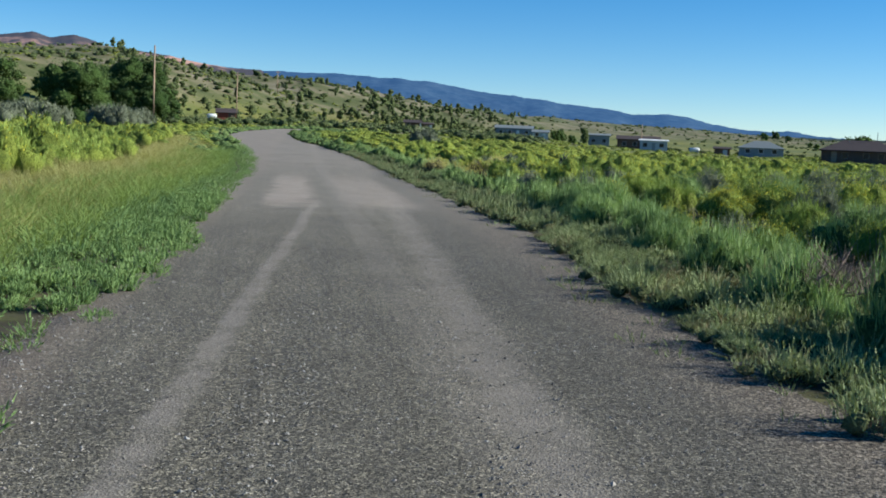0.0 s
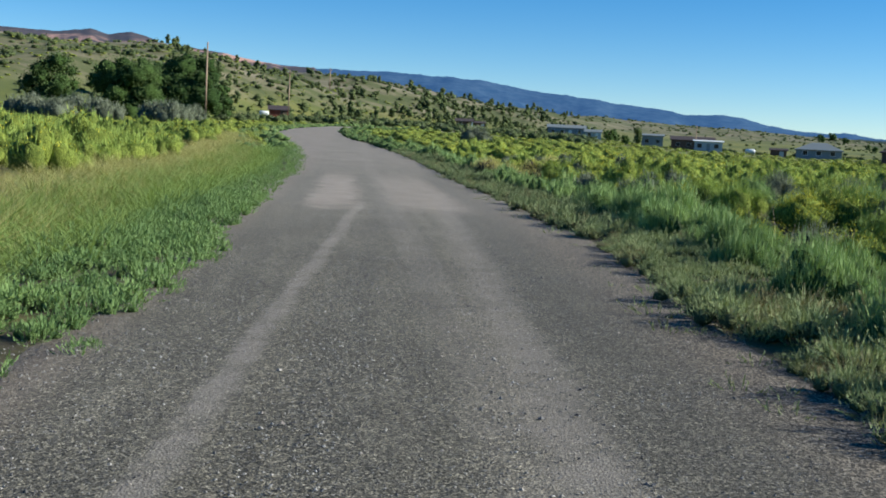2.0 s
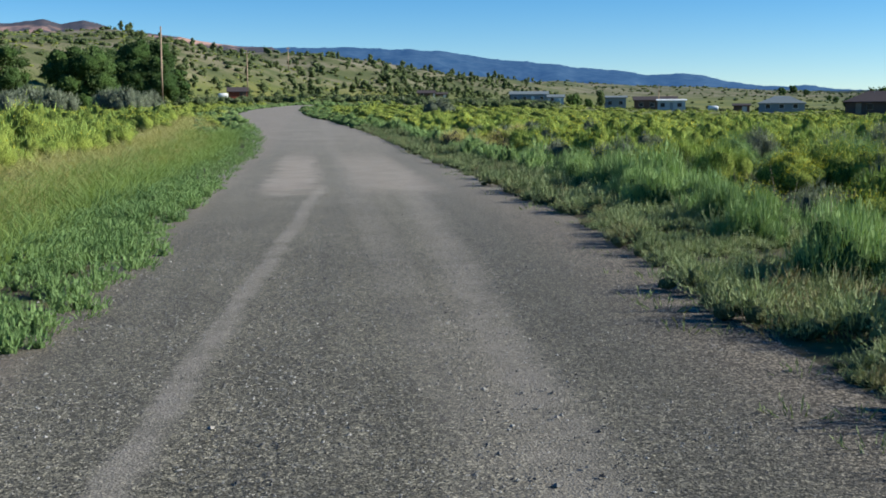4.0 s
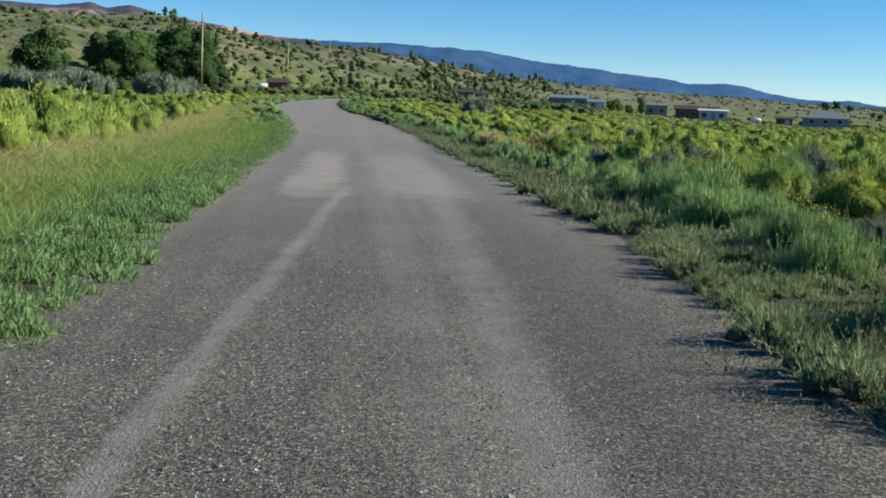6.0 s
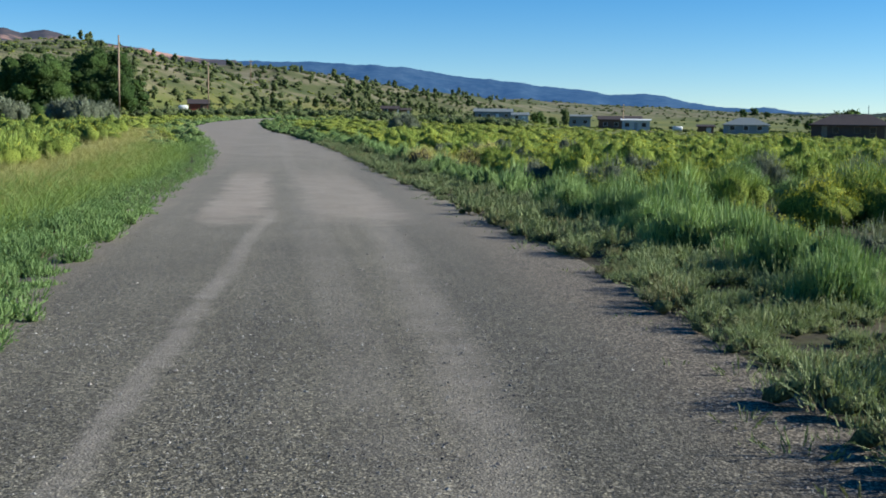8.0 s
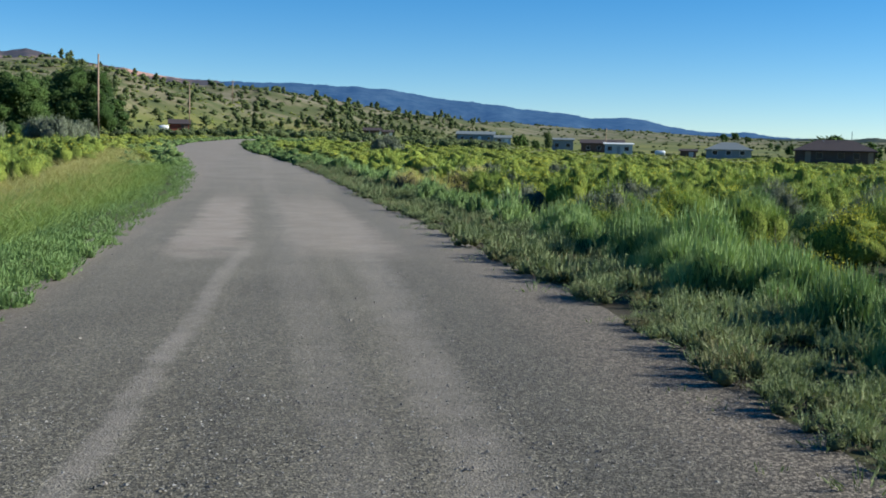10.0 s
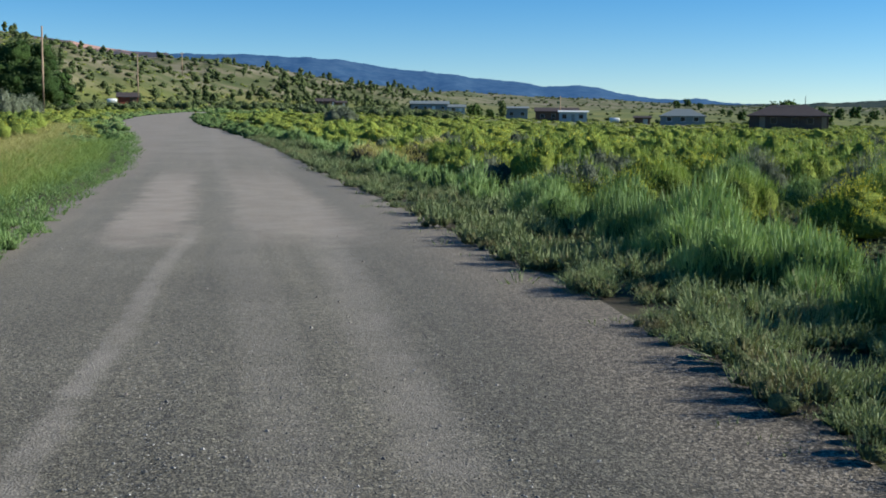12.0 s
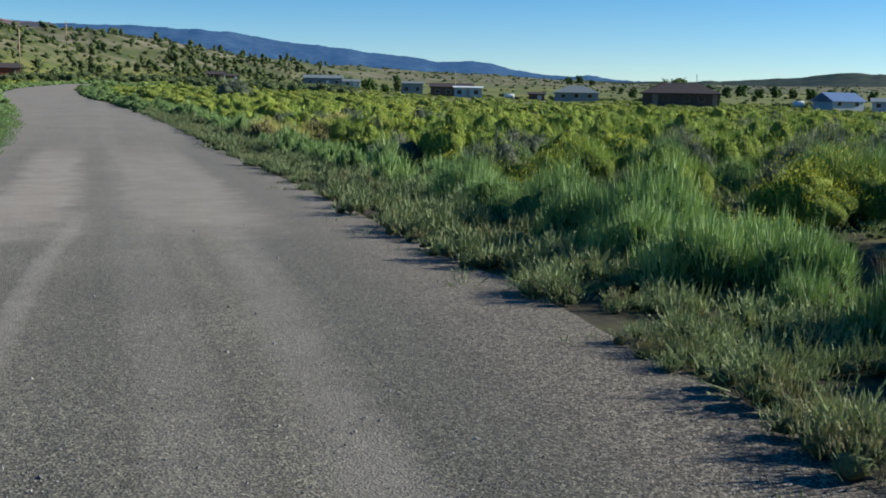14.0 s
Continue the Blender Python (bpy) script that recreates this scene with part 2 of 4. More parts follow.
GRAVEL = make_gravel()
GROUND = make_ground()
PEBBLE = Nodes("pebble")
PEBBLE.m = PEBBLE.done(PEBBLE.ramp(PEBBLE.math("ADD", PEBBLE.pos.outputs["Random Per Island"], 0.0), (0.0, (0.05, 0.048, 0.05)), (0.45, (0.16, 0.152, 0.145)), (0.8, (0.28, 0.265, 0.24)), (1.0, (0.40, 0.38, 0.35))), 0.85)
STONE = Nodes("loose_stone")
STONE.m = STONE.done(STONE.mix(STONE.noise(40, 3), STONE.ramp(STONE.t.nodes.new("ShaderNodeObjectInfo").outputs["Random"], (0.0, (0.12, 0.115, 0.12)), (0.5, (0.26, 0.245, 0.225)), (1.0, (0.42, 0.40, 0.37))), (0.3, 0.25, 0.21)), 0.85)
# the blue emission, and the mountain's blue base tint, paint in the haze
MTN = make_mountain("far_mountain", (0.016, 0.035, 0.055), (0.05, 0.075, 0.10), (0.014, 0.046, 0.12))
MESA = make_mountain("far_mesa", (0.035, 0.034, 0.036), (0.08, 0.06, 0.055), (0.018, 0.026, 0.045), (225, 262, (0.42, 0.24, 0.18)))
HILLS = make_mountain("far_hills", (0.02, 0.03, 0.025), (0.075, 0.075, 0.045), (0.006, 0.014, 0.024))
WEED = leafy("weed_leaf", (0.13, 0.17, 0.078), (0.33, 0.39, 0.185), 0.15, 0.9, (0.25, 0.21, 0.11))
WEEDL = leafy("broad_weed_leaf", (0.09, 0.165, 0.06), (0.22, 0.33, 0.12), 0.25, 0.8)
SEDGE = leafy("sedge_leaf", (0.12, 0.205, 0.075), (0.31, 0.43, 0.16), 0.16, 0.7)
RABBIT = leafy("rabbitbrush_leaf", (0.11, 0.18, 0.042), (0.315, 0.405, 0.088), 0.15, 0.25)
FLOWER = leafy("rabbitbrush_flower", (0.36, 0.36, 0.04), (0.58, 0.53, 0.06), 0.15, 0.3)
SAGE = leafy("sage_leaf", (0.085, 0.105, 0.07), (0.21, 0.235, 0.16), 0.15, 0.4)
STRAW = leafy("straw_grass", (0.30, 0.31, 0.11), (0.62, 0.53, 0.26), 0.45, 0.3)
GREENGRASS = leafy("green_grass", (0.14, 0.225, 0.06), (0.30, 0.385, 0.12), 0.42, 0.5)
TREELEAF = leafy("tree_leaf", (0.042, 0.075, 0.025), (0.11, 0.17, 0.05), 0.15, 0.3)
JUNIPER = leafy("juniper_leaf", (0.05, 0.08, 0.03), (0.12, 0.155, 0.06), 0.15, 0.06)
# insides coloured below their outer leaves, in place of the shade within
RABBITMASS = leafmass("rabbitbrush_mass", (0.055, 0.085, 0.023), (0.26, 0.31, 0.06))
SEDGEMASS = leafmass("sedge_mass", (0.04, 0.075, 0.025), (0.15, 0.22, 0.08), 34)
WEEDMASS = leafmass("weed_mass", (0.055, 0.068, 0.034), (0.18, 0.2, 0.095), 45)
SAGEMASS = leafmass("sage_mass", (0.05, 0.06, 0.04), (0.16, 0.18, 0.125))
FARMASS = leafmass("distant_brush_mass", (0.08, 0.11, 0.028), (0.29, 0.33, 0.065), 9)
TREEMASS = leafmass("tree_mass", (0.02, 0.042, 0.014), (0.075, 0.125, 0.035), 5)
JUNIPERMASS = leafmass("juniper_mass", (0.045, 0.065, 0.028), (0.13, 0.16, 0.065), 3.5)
# dry twigs in a bush's heart, toned dark for the shade in there
HEART = plain("shade_toned_twigs", (0.045, 0.04, 0.025), (0.08, 0.065, 0.04), 12, 0.95)
STEM = plain("dry_stem", (0.20, 0.15, 0.10), (0.33, 0.26, 0.19), 20, 0.9)
TWIG = plain("dead_twig", (0.16, 0.115, 0.095), (0.30, 0.23, 0.20), 15, 0.9)
BARK = plain("bark", (0.085, 0.065, 0.05), (0.16, 0.13, 0.10), 6, 0.95, 0.8, 25)
POLEWOOD = plain("pole_wood", (0.24, 0.17, 0.12), (0.36, 0.27, 0.2), 2, 0.9, 0.4, 30)
CERAMIC = plain("insulator_glaze", (0.28, 0.3, 0.31), (0.4, 0.42, 0.43), 8, 0.3)


# ---- the lie of the land ----
def table(rows):
    xs, ys = zip(*rows)
    return lambda v: np.interp(v, xs, ys)


ORIGIN = (-1.1, -2.6, 1.4)
rise = table(((-60, 0.02), (-7, 0.0175), (0, 0.02), (6, 0.0165), (11, 0.0130), (16, 0.0070), (22, 0.0046), (27, 0.0055), (36, 0.0005), (60, 0.0)))
# angle of the skyline of the near hill, and its distance, by bearing
hill_el = table(((-60, 5.5), (-14, 3.75), (-9, 3.6), (-5.2, 2.9), (-3, 2.7), (0.2, 2.5), (4.7, 2.08), (8.9, 1.58), (11.7, 1.3), (17, 1.17), (22, 0.92), (26, 0.75), (36, 0.75), (60, 0.8)))
hill_far = table(((-60, 330), (-14, 380), (-5, 470), (0, 560), (9, 680), (13, 1000), (24, 1500), (60, 1500)))
hill_foot = table(((-60, 150), (-14, 200), (-7, 240), (0, 330), (9, 440), (13, 520), (24, 500), (60, 500)))
road_mid = table(((-60, -0.65), (0, -0.62), (5, -0.6), (8.5, -0.48), (12, -0.28), (45, -0.25), (66, -1.45), (86, -3.3), (105, -4.7), (120, -5.0), (135, -4.3), (160, -1.0), (185, 5), (215, 16)))
road_half = table(((-60, 2.2), (2, 2.22), (8.5, 2.3), (12, 2.55), (16, 2.75), (46, 2.85), (215, 2.7)))


def smooth01(v):
    v = np.clip(v, 0, 1)
    return v * v * (3 - 2 * v)


def bumps(x, y, scale, seed=0):
    """Smooth rolling noise out of a few waves."""
    rng = np.random.default_rng(seed)
    total = 0
    for k in range(7):
        a, f, p = rng.uniform(0, 6.28), rng.uniform(0.6, 1.7) / scale, rng.uniform(0, 6.28)
        total = total + np.sin((x * np.cos(a) + y * np.sin(a)) * f * 6.28 + p)
    return total / 7


def right_edge(y):
    return road_mid(y) + road_half(y)


def left_edge(y):
    return road_mid(y) - road_half(y)


def ground_z(x, y):
    x, y = np.asarray(x, float), np.asarray(y, float)
    dx, dy = x - ORIGIN[0], y - ORIGIN[1]
    r = np.hypot(dx, dy)
    az = np.degrees(np.arctan2(dx, dy))
    az = np.where(np.abs(az) > 60, np.sign(az) * 60, az)
    base = rise(az) * np.maximum(0, r - 40) * np.where(r < 60, smooth01((r - 40) / 20), 1)
    top, far, foot = np.tan(np.radians(hill_el(az))), hill_far(az), hill_foot(az)
    foot_z = rise(az) * (foot - 40)
    top_z = top * far + ORIGIN[2]
    k = (r - foot) / (far - foot)
    up = foot_z + (top_z - foot_z) * np.sin(np.clip(k, 0, 1) * np.pi / 2) ** 1.15
    z = np.where(r < foot, base, np.where(k < 1, np.maximum(up, 0), top_z))
    # gullies on the slope
    g = smooth01((k - 0.05) * 4) * smooth01((1.05 - k) * 6)
    z = z + np.where(r > foot, g * (bumps(x, y, 85, 3) * 4.0 + bumps(x, y, 30, 5) * 1.2) * np.where(az < 13, 1, 0.6), 0)
    # beside the road: shallow ditches, and a field a little uneven
    near = smooth01((130 - r) / 60)
    er, el = x - right_edge(y), left_edge(y) - x
    ditch = -0.62 * np.exp(-((er - 3.5) / 0.95) ** 2) - 0.18 * np.exp(-((el - 1.9) / 0.9) ** 2)
    field = smooth01((er - 3.5) / 2.5) * (-0.02 + 0.12 * bumps(x, y, 4.5, 8)) + smooth01((el - 2) / 3) * (0.16 + 0.10 * bumps(x, y, 5, 9))
    z = z + near * (ditch + field)
    onroad = np.minimum(-er, -el)
    z = z - 0.05 * smooth01(onroad / 0.35 + 0.4) * near
    return z


def make_ground_sheet():
    az = np.radians(np.concatenate([np.arange(-180, -45, 6), np.arange(-45, 60, 0.4), np.arange(60, 180, 6)]))
    rr = np.concatenate([[0.6], 0.6 * 1.032 ** np.arange(1, 288)])
    rr = rr[rr < 4900]
    A, R = np.meshgrid(az, rr)
    x, y = ORIGIN[0] + np.sin(A) * R, ORIGIN[1] + np.cos(A) * R
    z = ground_z(x, y)
    n, m = R.shape
    v = np.stack([x, y, z], -1).reshape(-1, 3)
    i, j = np.meshgrid(np.arange(n - 1), np.arange(m), indexing="ij")
    a, b = i * m + j, i * m + (j + 1) % m
    f = np.stack([a, a + m, b + m, b], -1).reshape(-1, 4)
    centre = len(v)
    v = np.vstack([v, [[ORIGIN[0], ORIGIN[1], float(ground_z(ORIGIN[0], ORIGIN[1]))]]])
    cap = np.stack([np.full(m, centre), np.arange(m), (np.arange(m) + 1) % m], -1)
    me = bpy.data.meshes.new("ground")
    me.from_pydata(v.tolist(), [], f[:, ::-1].tolist() + cap[:, ::-1].tolist())
    me.materials.append(GROUND)
    me.polygons.foreach_set("use_smooth", np.full(len(me.polygons), True))
    ob = new("ground", me)
    return tagged(ob, "uneven sagebrush valley ground rising to hills", "ground", kind="structure")


def make_road():
    ys = np.concatenate([np.arange(-40, 60, 0.5), np.arange(60, 215, 1.5)])
    u = np.linspace(-1, 1, 33)
    Y, U = np.meshgrid(ys, u, indexing="ij")
    wig = (bumps(Y, Y * 0, 3.1, 12) * 0.14 + bumps(Y, Y * 0, 0.9, 13) * 0.07) * np.abs(U) ** 4
    wig2 = (bumps(Y, Y * 0 + 40, 2.7, 14) * 0.16 + bumps(Y, Y * 0, 0.8, 15) * 0.07) * np.abs(U) ** 4
    wide = np.where(U > 0, 0.95, 0.5)
    X = road_mid(Y) + U * (road_half(Y) + wide) + np.where(U > 0, wig, wig2) * 1.8
    lift = 0.02 * (1 - U ** 2) - 0.12 * smooth01((np.abs(U) - 0.78) / 0.22) + 0.02 * bumps(X, Y, 0.7, 17) * smooth01((np.abs(U) - 0.7) / 0.2)
    rut = -0.012 * (np.exp(-((X + 1.45 - 0.045 * Y) / 0.18) ** 2) + np.exp(-((X + 0.05 - 0.045 * Y) / 0.2) ** 2)) * (Y < 24)
    base = ground_z(road_mid(Y), Y) + 0.045
    Z = base + lift + rut + bumps(X, Y, 1.3, 16) * 0.006
    m = len(u)
    v = np.stack([X, Y, Z], -1).reshape(-1, 3)
    i, j = np.meshgrid(np.arange(len(ys) - 1), np.arange(m - 1), indexing="ij")
    a = i * m + j
    f = np.stack([a, a + 1, a + m + 1, a + m], -1).reshape(-1, 4)
    ob = new("road", mesh_np("road", v, f, [GRAVEL], smooth=True))
    return tagged(ob, "grey gravel country road with pale worn wheel tracks", "road", kind="structure")


def road_z(x, y):
    u = (x - road_mid(y)) / (road_half(y) + 0.6)
    return ground_z(road_mid(y), y) + 0.045 + 0.02 * (1 - u ** 2)


GROUND_OB = make_ground_sheet()
ROAD_OB = make_road()


# ---- far mountains ----
def make_range(name, label, rows, r0, r1, mat, seed, rough=1.0):
    """A long ridge whose skyline stands at the given angles by bearing."""
    el = table(rows)
    az = np.linspace(rows[0][0], rows[-1][0], 420)
    ks = np.linspace(0, 1.25, 26)
    A, K = np.meshgrid(az, ks)
    R = r0 + (r1 - r0) * K
    x, y = ORIGIN[0] + np.sin(np.radians(A)) * R, ORIGIN[1] + np.cos(np.radians(A)) * R
    top = np.tan(np.radians(el(A) + 0.05 * rough * bumps(A * 100, A * 0, 160, seed) + 0.03 * rough * bumps(A * 100, A * 0, 45, seed + 1) + 0.022 * rough * bumps(A * 100, A * 0, 17, seed + 5))) * r1 + ORIGIN[2]
    shape = np.where(K < 1, np.clip(K, 0, 1) ** 0.8, 1 - (K - 1) * 0.8)
    z = top * shape + np.sin(np.clip(K, 0, 1) * np.pi) * rough * (bumps(x, y, 420, seed + 2) * 0.16 + bumps(x, y, 150, seed + 3) * 0.08) * top
    z[0] = -10
    n, m = A.shape
    i, j = np.meshgrid(np.arange(n - 1), np.arange(m - 1), indexing="ij")
    a = i * m + j
    f = np.stack([a, a + 1, a + m + 1, a + m], -1).reshape(-1, 4)
    ob = new(name, mesh_np(name, np.stack([x, y, z], -1).reshape(-1, 3), f, [mat], smooth=True))
    return tagged(ob, label, "mountain", kind="structure")


make_range("backdrop_mountain", "long forested plateau on the horizon with blue haze in its colour", ((-30, 3.2), (-8, 3.25), (-5, 3.3), (-1.96, 3.16), (1.86, 3.19), (6, 3.02), (7.5, 2.85), (8.8, 2.62), (11.6, 2.35), (14.4, 2.06), (15.6, 1.95), (16.2, 1.77), (17.9, 1.86), (18.9, 1.76), (19.8, 1.52), (21.9, 1.22), (22.8, 1.2), (23.5, 1.24), (25, 1.07), (28, 0.98), (45, 0.9)), 3000, 4300, MTN, 21, 1.0)
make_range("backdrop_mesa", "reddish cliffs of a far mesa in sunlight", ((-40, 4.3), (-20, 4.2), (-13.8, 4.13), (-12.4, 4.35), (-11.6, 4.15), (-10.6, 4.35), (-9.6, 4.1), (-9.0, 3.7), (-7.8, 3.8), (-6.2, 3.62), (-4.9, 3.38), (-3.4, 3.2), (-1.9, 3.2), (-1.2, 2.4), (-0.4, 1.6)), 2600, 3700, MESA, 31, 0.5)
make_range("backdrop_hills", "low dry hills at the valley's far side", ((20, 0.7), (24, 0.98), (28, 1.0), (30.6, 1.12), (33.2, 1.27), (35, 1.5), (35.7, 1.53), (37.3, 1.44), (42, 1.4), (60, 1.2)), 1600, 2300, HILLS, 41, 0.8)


# ---- plants: templates as arrays of triangles ----
class Plant:
    """Triangles of a plant by layer (stem, leaf, flower)."""

    def __init__(self):
        self.v, self.layer, self.count = [], [], 0

    def blades(self, base, tip, width, layer, side=None):
        """Narrow triangles from base to tip."""
        d = tip - base
        if side is None:
            side = np.cross(d, RNG.normal(size=d.shape))
        side = side / (np.linalg.norm(side, axis=1, keepdims=True) + 1e-9) * width[:, None] / 2
        tri = np.stack([base - side, base + side, tip], 1)
        self.v.append(tri.reshape(-1, 3))
        self.layer.append(np.full(len(tri), layer))

    def leaves(self, at, way, length, width, layer):
        """Pointed leaves, broad in the middle: two triangles each."""
        way = way / (np.linalg.norm(way, axis=1, keepdims=True) + 1e-9)
        side = np.cross(way, RNG.normal(size=way.shape))
        side = side / (np.linalg.norm(side, axis=1, keepdims=True) + 1e-9) * (width / 2)[:, None]
        mid, tip = at + way * (length * 0.45)[:, None], at + way * length[:, None]
        tri = np.stack([at, mid + side, mid - side, tip, mid - side, mid + side], 1).reshape(-1, 3)
        self.v.append(tri)
        self.layer.append(np.full(len(tri) // 3, layer))

    def arrays(self):
        return np.concatenate(self.v), np.concatenate(self.layer)


def stems(n, h, w, curve=0.5, lean=1.0, base_w=0.12):
    """Base, middle and tip points of n stems that spread into a dome h high and w wide."""
    a, q = RNG.uniform(0, 6.283, n), np.sqrt(RNG.uniform(0, 1, n))
    rad = q * w / 2 * RNG.uniform(0.8, 1.1, n) * lean
    top = h * np.sqrt(np.clip(1 - (q * 0.93) ** 2, 0.05, 1)) * RNG.uniform(0.72, 1.08, n)
    tip = np.stack([np.cos(a) * rad, np.sin(a) * rad, top], 1)
    base = np.stack([np.cos(a) * q * w * base_w, np.sin(a) * q * w * base_w, np.full(n, -0.06)], 1)
    mid = base * curve + tip * (1 - curve)
    mid[:, 2] = tip[:, 2] * 0.55
    return base, mid, tip


def along(base, mid, tip, t):
    t = t[:, None]
    return (1 - t) ** 2 * base + 2 * t * (1 - t) * mid + t ** 2 * tip


def make_weed(h, w, n, per, leaf=0.035, thin=0.006):
    p = Plant()
    b, m, t = stems(n, h, w, 0.6, base_w=0.10)
    p.blades(b, m, np.full(n, 0.006), 0)
    p.blades(m, t, np.full(n, 0.005), 1)
    k = np.repeat(np.arange(n), per)
    s = RNG.uniform(0.22, 1.0, n * per)
    at = along(b[k], m[k], t[k], s)
    way = (t - b)[k] / h * 1.2 + RNG.normal(0, 0.38, (n * per, 3))
    way[:, 2] = np.abs(way[:, 2])
    size = leaf * RNG.uniform(0.6, 1.4, n * per) * (1.25 - 0.55 * s)
    way /= np.linalg.norm(way, axis=1, keepdims=True)
    p.blades(at, at + way * size[:, None], thin * RNG.uniform(0.8, 1.8, n * per), 1)
    return p.arrays()


def ball(level):
    bm = bmesh.new()
    bmesh.ops.create_icosphere(bm, subdivisions=level, radius=1)
    v = np.array([list(q.co) for q in bm.verts])
    f = np.array([[q.index for q in face.verts] for face in bm.faces])
    bm.free()
    return v, f


BALLS = {1: ball(1), 2: ball(2)}


def lump(p, c, r, layer, level=2, rugged=0.14):
    """A closed uneven dome of twigs and leaves too dense to see through."""
    v, f = BALLS[level]
    v = v * (1 + RNG.normal(0, rugged, (len(v), 1))) * r + c
    v[:, 2] = np.maximum(v[:, 2], -0.05)
    p.v.append(v[f].reshape(-1, 3))
    p.layer.append(np.full(len(f), layer))


def make_brush(h, w, lobes, n, leaf, wide, up=0.6, flowers=0.5, head=0.035, core=0.74, clad=3, level=2):
    """A lumpy bush: several domes clad in fine upright leaves round a dense heart, flower heads on the upper side."""
    p = Plant()
    for k in range(lobes):
        a, q = 2.4 * k + RNG.uniform(0, 0.9), math.sqrt((k + 0.2) / lobes)
        lh = h * RNG.uniform(0.72, 1.08) * (1 - 0.42 * q * q)
        rx, rz = w * RNG.uniform(0.17, 0.27) * (1.5 if lobes < 4 else 1), lh * RNG.uniform(0.48, 0.58)
        c = np.array([math.cos(a) * q * w * 0.36, math.sin(a) * q * w * 0.36, lh - rz])
        r = np.array([rx, rx, rz])
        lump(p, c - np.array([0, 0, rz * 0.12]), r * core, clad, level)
        foot = np.tile([[c[0] * 0.4, c[1] * 0.4, -0.06]], (3, 1)) + RNG.normal(0, 0.03, (3, 3)) * np.array([1, 1, 0])
        p.blades(foot, np.tile(c, (3, 1)) + RNG.normal(0, rx * 0.4, (3, 3)), np.full(3, wide * 1.2), 0)
        d = RNG.normal(size=(n, 3))
        d[:, 2] = np.where(d[:, 2] < -0.35, -d[:, 2], d[:, 2])
        d /= np.linalg.norm(d, axis=1, keepdims=True)
        at = c + d * r * RNG.uniform(core * 0.86, 0.98, (n, 1)) * (1 + 0.16 * np.sin(d[:, :1] * 7 + k) * np.sin(d[:, 1:2] * 6))
        at[:, 2] = np.maximum(at[:, 2], 0.01)
        way = d * 0.5 + RNG.normal(0, 0.26, (n, 3)) + np.array([0, 0, up])
        way /= np.linalg.norm(way, axis=1, keepdims=True)
        side = np.cross(way, d + RNG.normal(0, 0.45, (n, 3)))
        bloom = (RNG.uniform(size=n) < flowers) & (d[:, 2] > RNG.uniform(0.0, 0.7, n))
        g = ~bloom
        p.blades(at[g], at[g] + way[g] * leaf * RNG.uniform(0.55, 1.5, (g.sum(), 1)), wide * RNG.uniform(0.7, 1.4, g.sum()), 1, side[g])
        if bloom.any():
            m = bloom.sum()
            p.blades(at[bloom], at[bloom] + way[bloom] * head * RNG.uniform(0.8, 1.6, (m, 1)), head * RNG.uniform(0.6, 1.0, m), 2)
    return p.arrays()


def make_mound(h, w, n, leaf, wide, shoots, per):
    """A feathery low weed: a dense mound of fine leaves with thin shoots standing out of it."""
    body, shoot = make_brush(h * 0.8, w, 5, n, leaf, wide, 1.0, 0.0, core=0.46, level=1), make_weed(h, w * 1.05, shoots, per, leaf * 0.7, wide)
    return np.concatenate([body[0], shoot[0]]), np.concatenate([body[1], shoot[1]])


def make_tuft(h, w, n, thin=0.007, droop=0.5):
    p = Plant()
    a, q = RNG.uniform(0, 6.283, n), RNG.uniform(0, 1, n)
    b = np.stack([np.cos(a) * q * w * 0.35, np.sin(a) * q * w * 0.35, np.full(n, -0.04)], 1)
    hh = h * RNG.uniform(0.55, 1.1, n)
    t = b + np.stack([np.cos(a) * w * q * droop, np.sin(a) * w * q * droop, hh], 1) + RNG.normal(0, 0.04, (n, 3))
    m = (b + t) / 2 + np.stack([-np.cos(a) * w * 0.06, -np.sin(a) * w * 0.06, hh * 0.12], 1)
    side = np.cross(t - b, RNG.normal(size=b.shape))
    side = side / (np.linalg.norm(side, axis=1, keepdims=True) + 1e-9) * thin / 2
    tri = np.stack([b - side, b + side, m + side, b - side, m + side, m - side, m - side, m + side, t], 1).reshape(-1, 3)
    p.v.append(tri)
    p.layer.append(np.tile(np.array([0, 0, 1]), n))
    return p.arrays()


def weld(v):
    """Shared corners of a list of triangles, and the faces that use them."""
    u, back = np.unique(np.asarray(v, np.float32), axis=0, return_inverse=True)
    return u, back.reshape(-1, 3)


def tri_mesh(name, v, mats, layer=None):
    u, f = weld(v)
    return mesh_np(name, u, f, mats, layer, True)


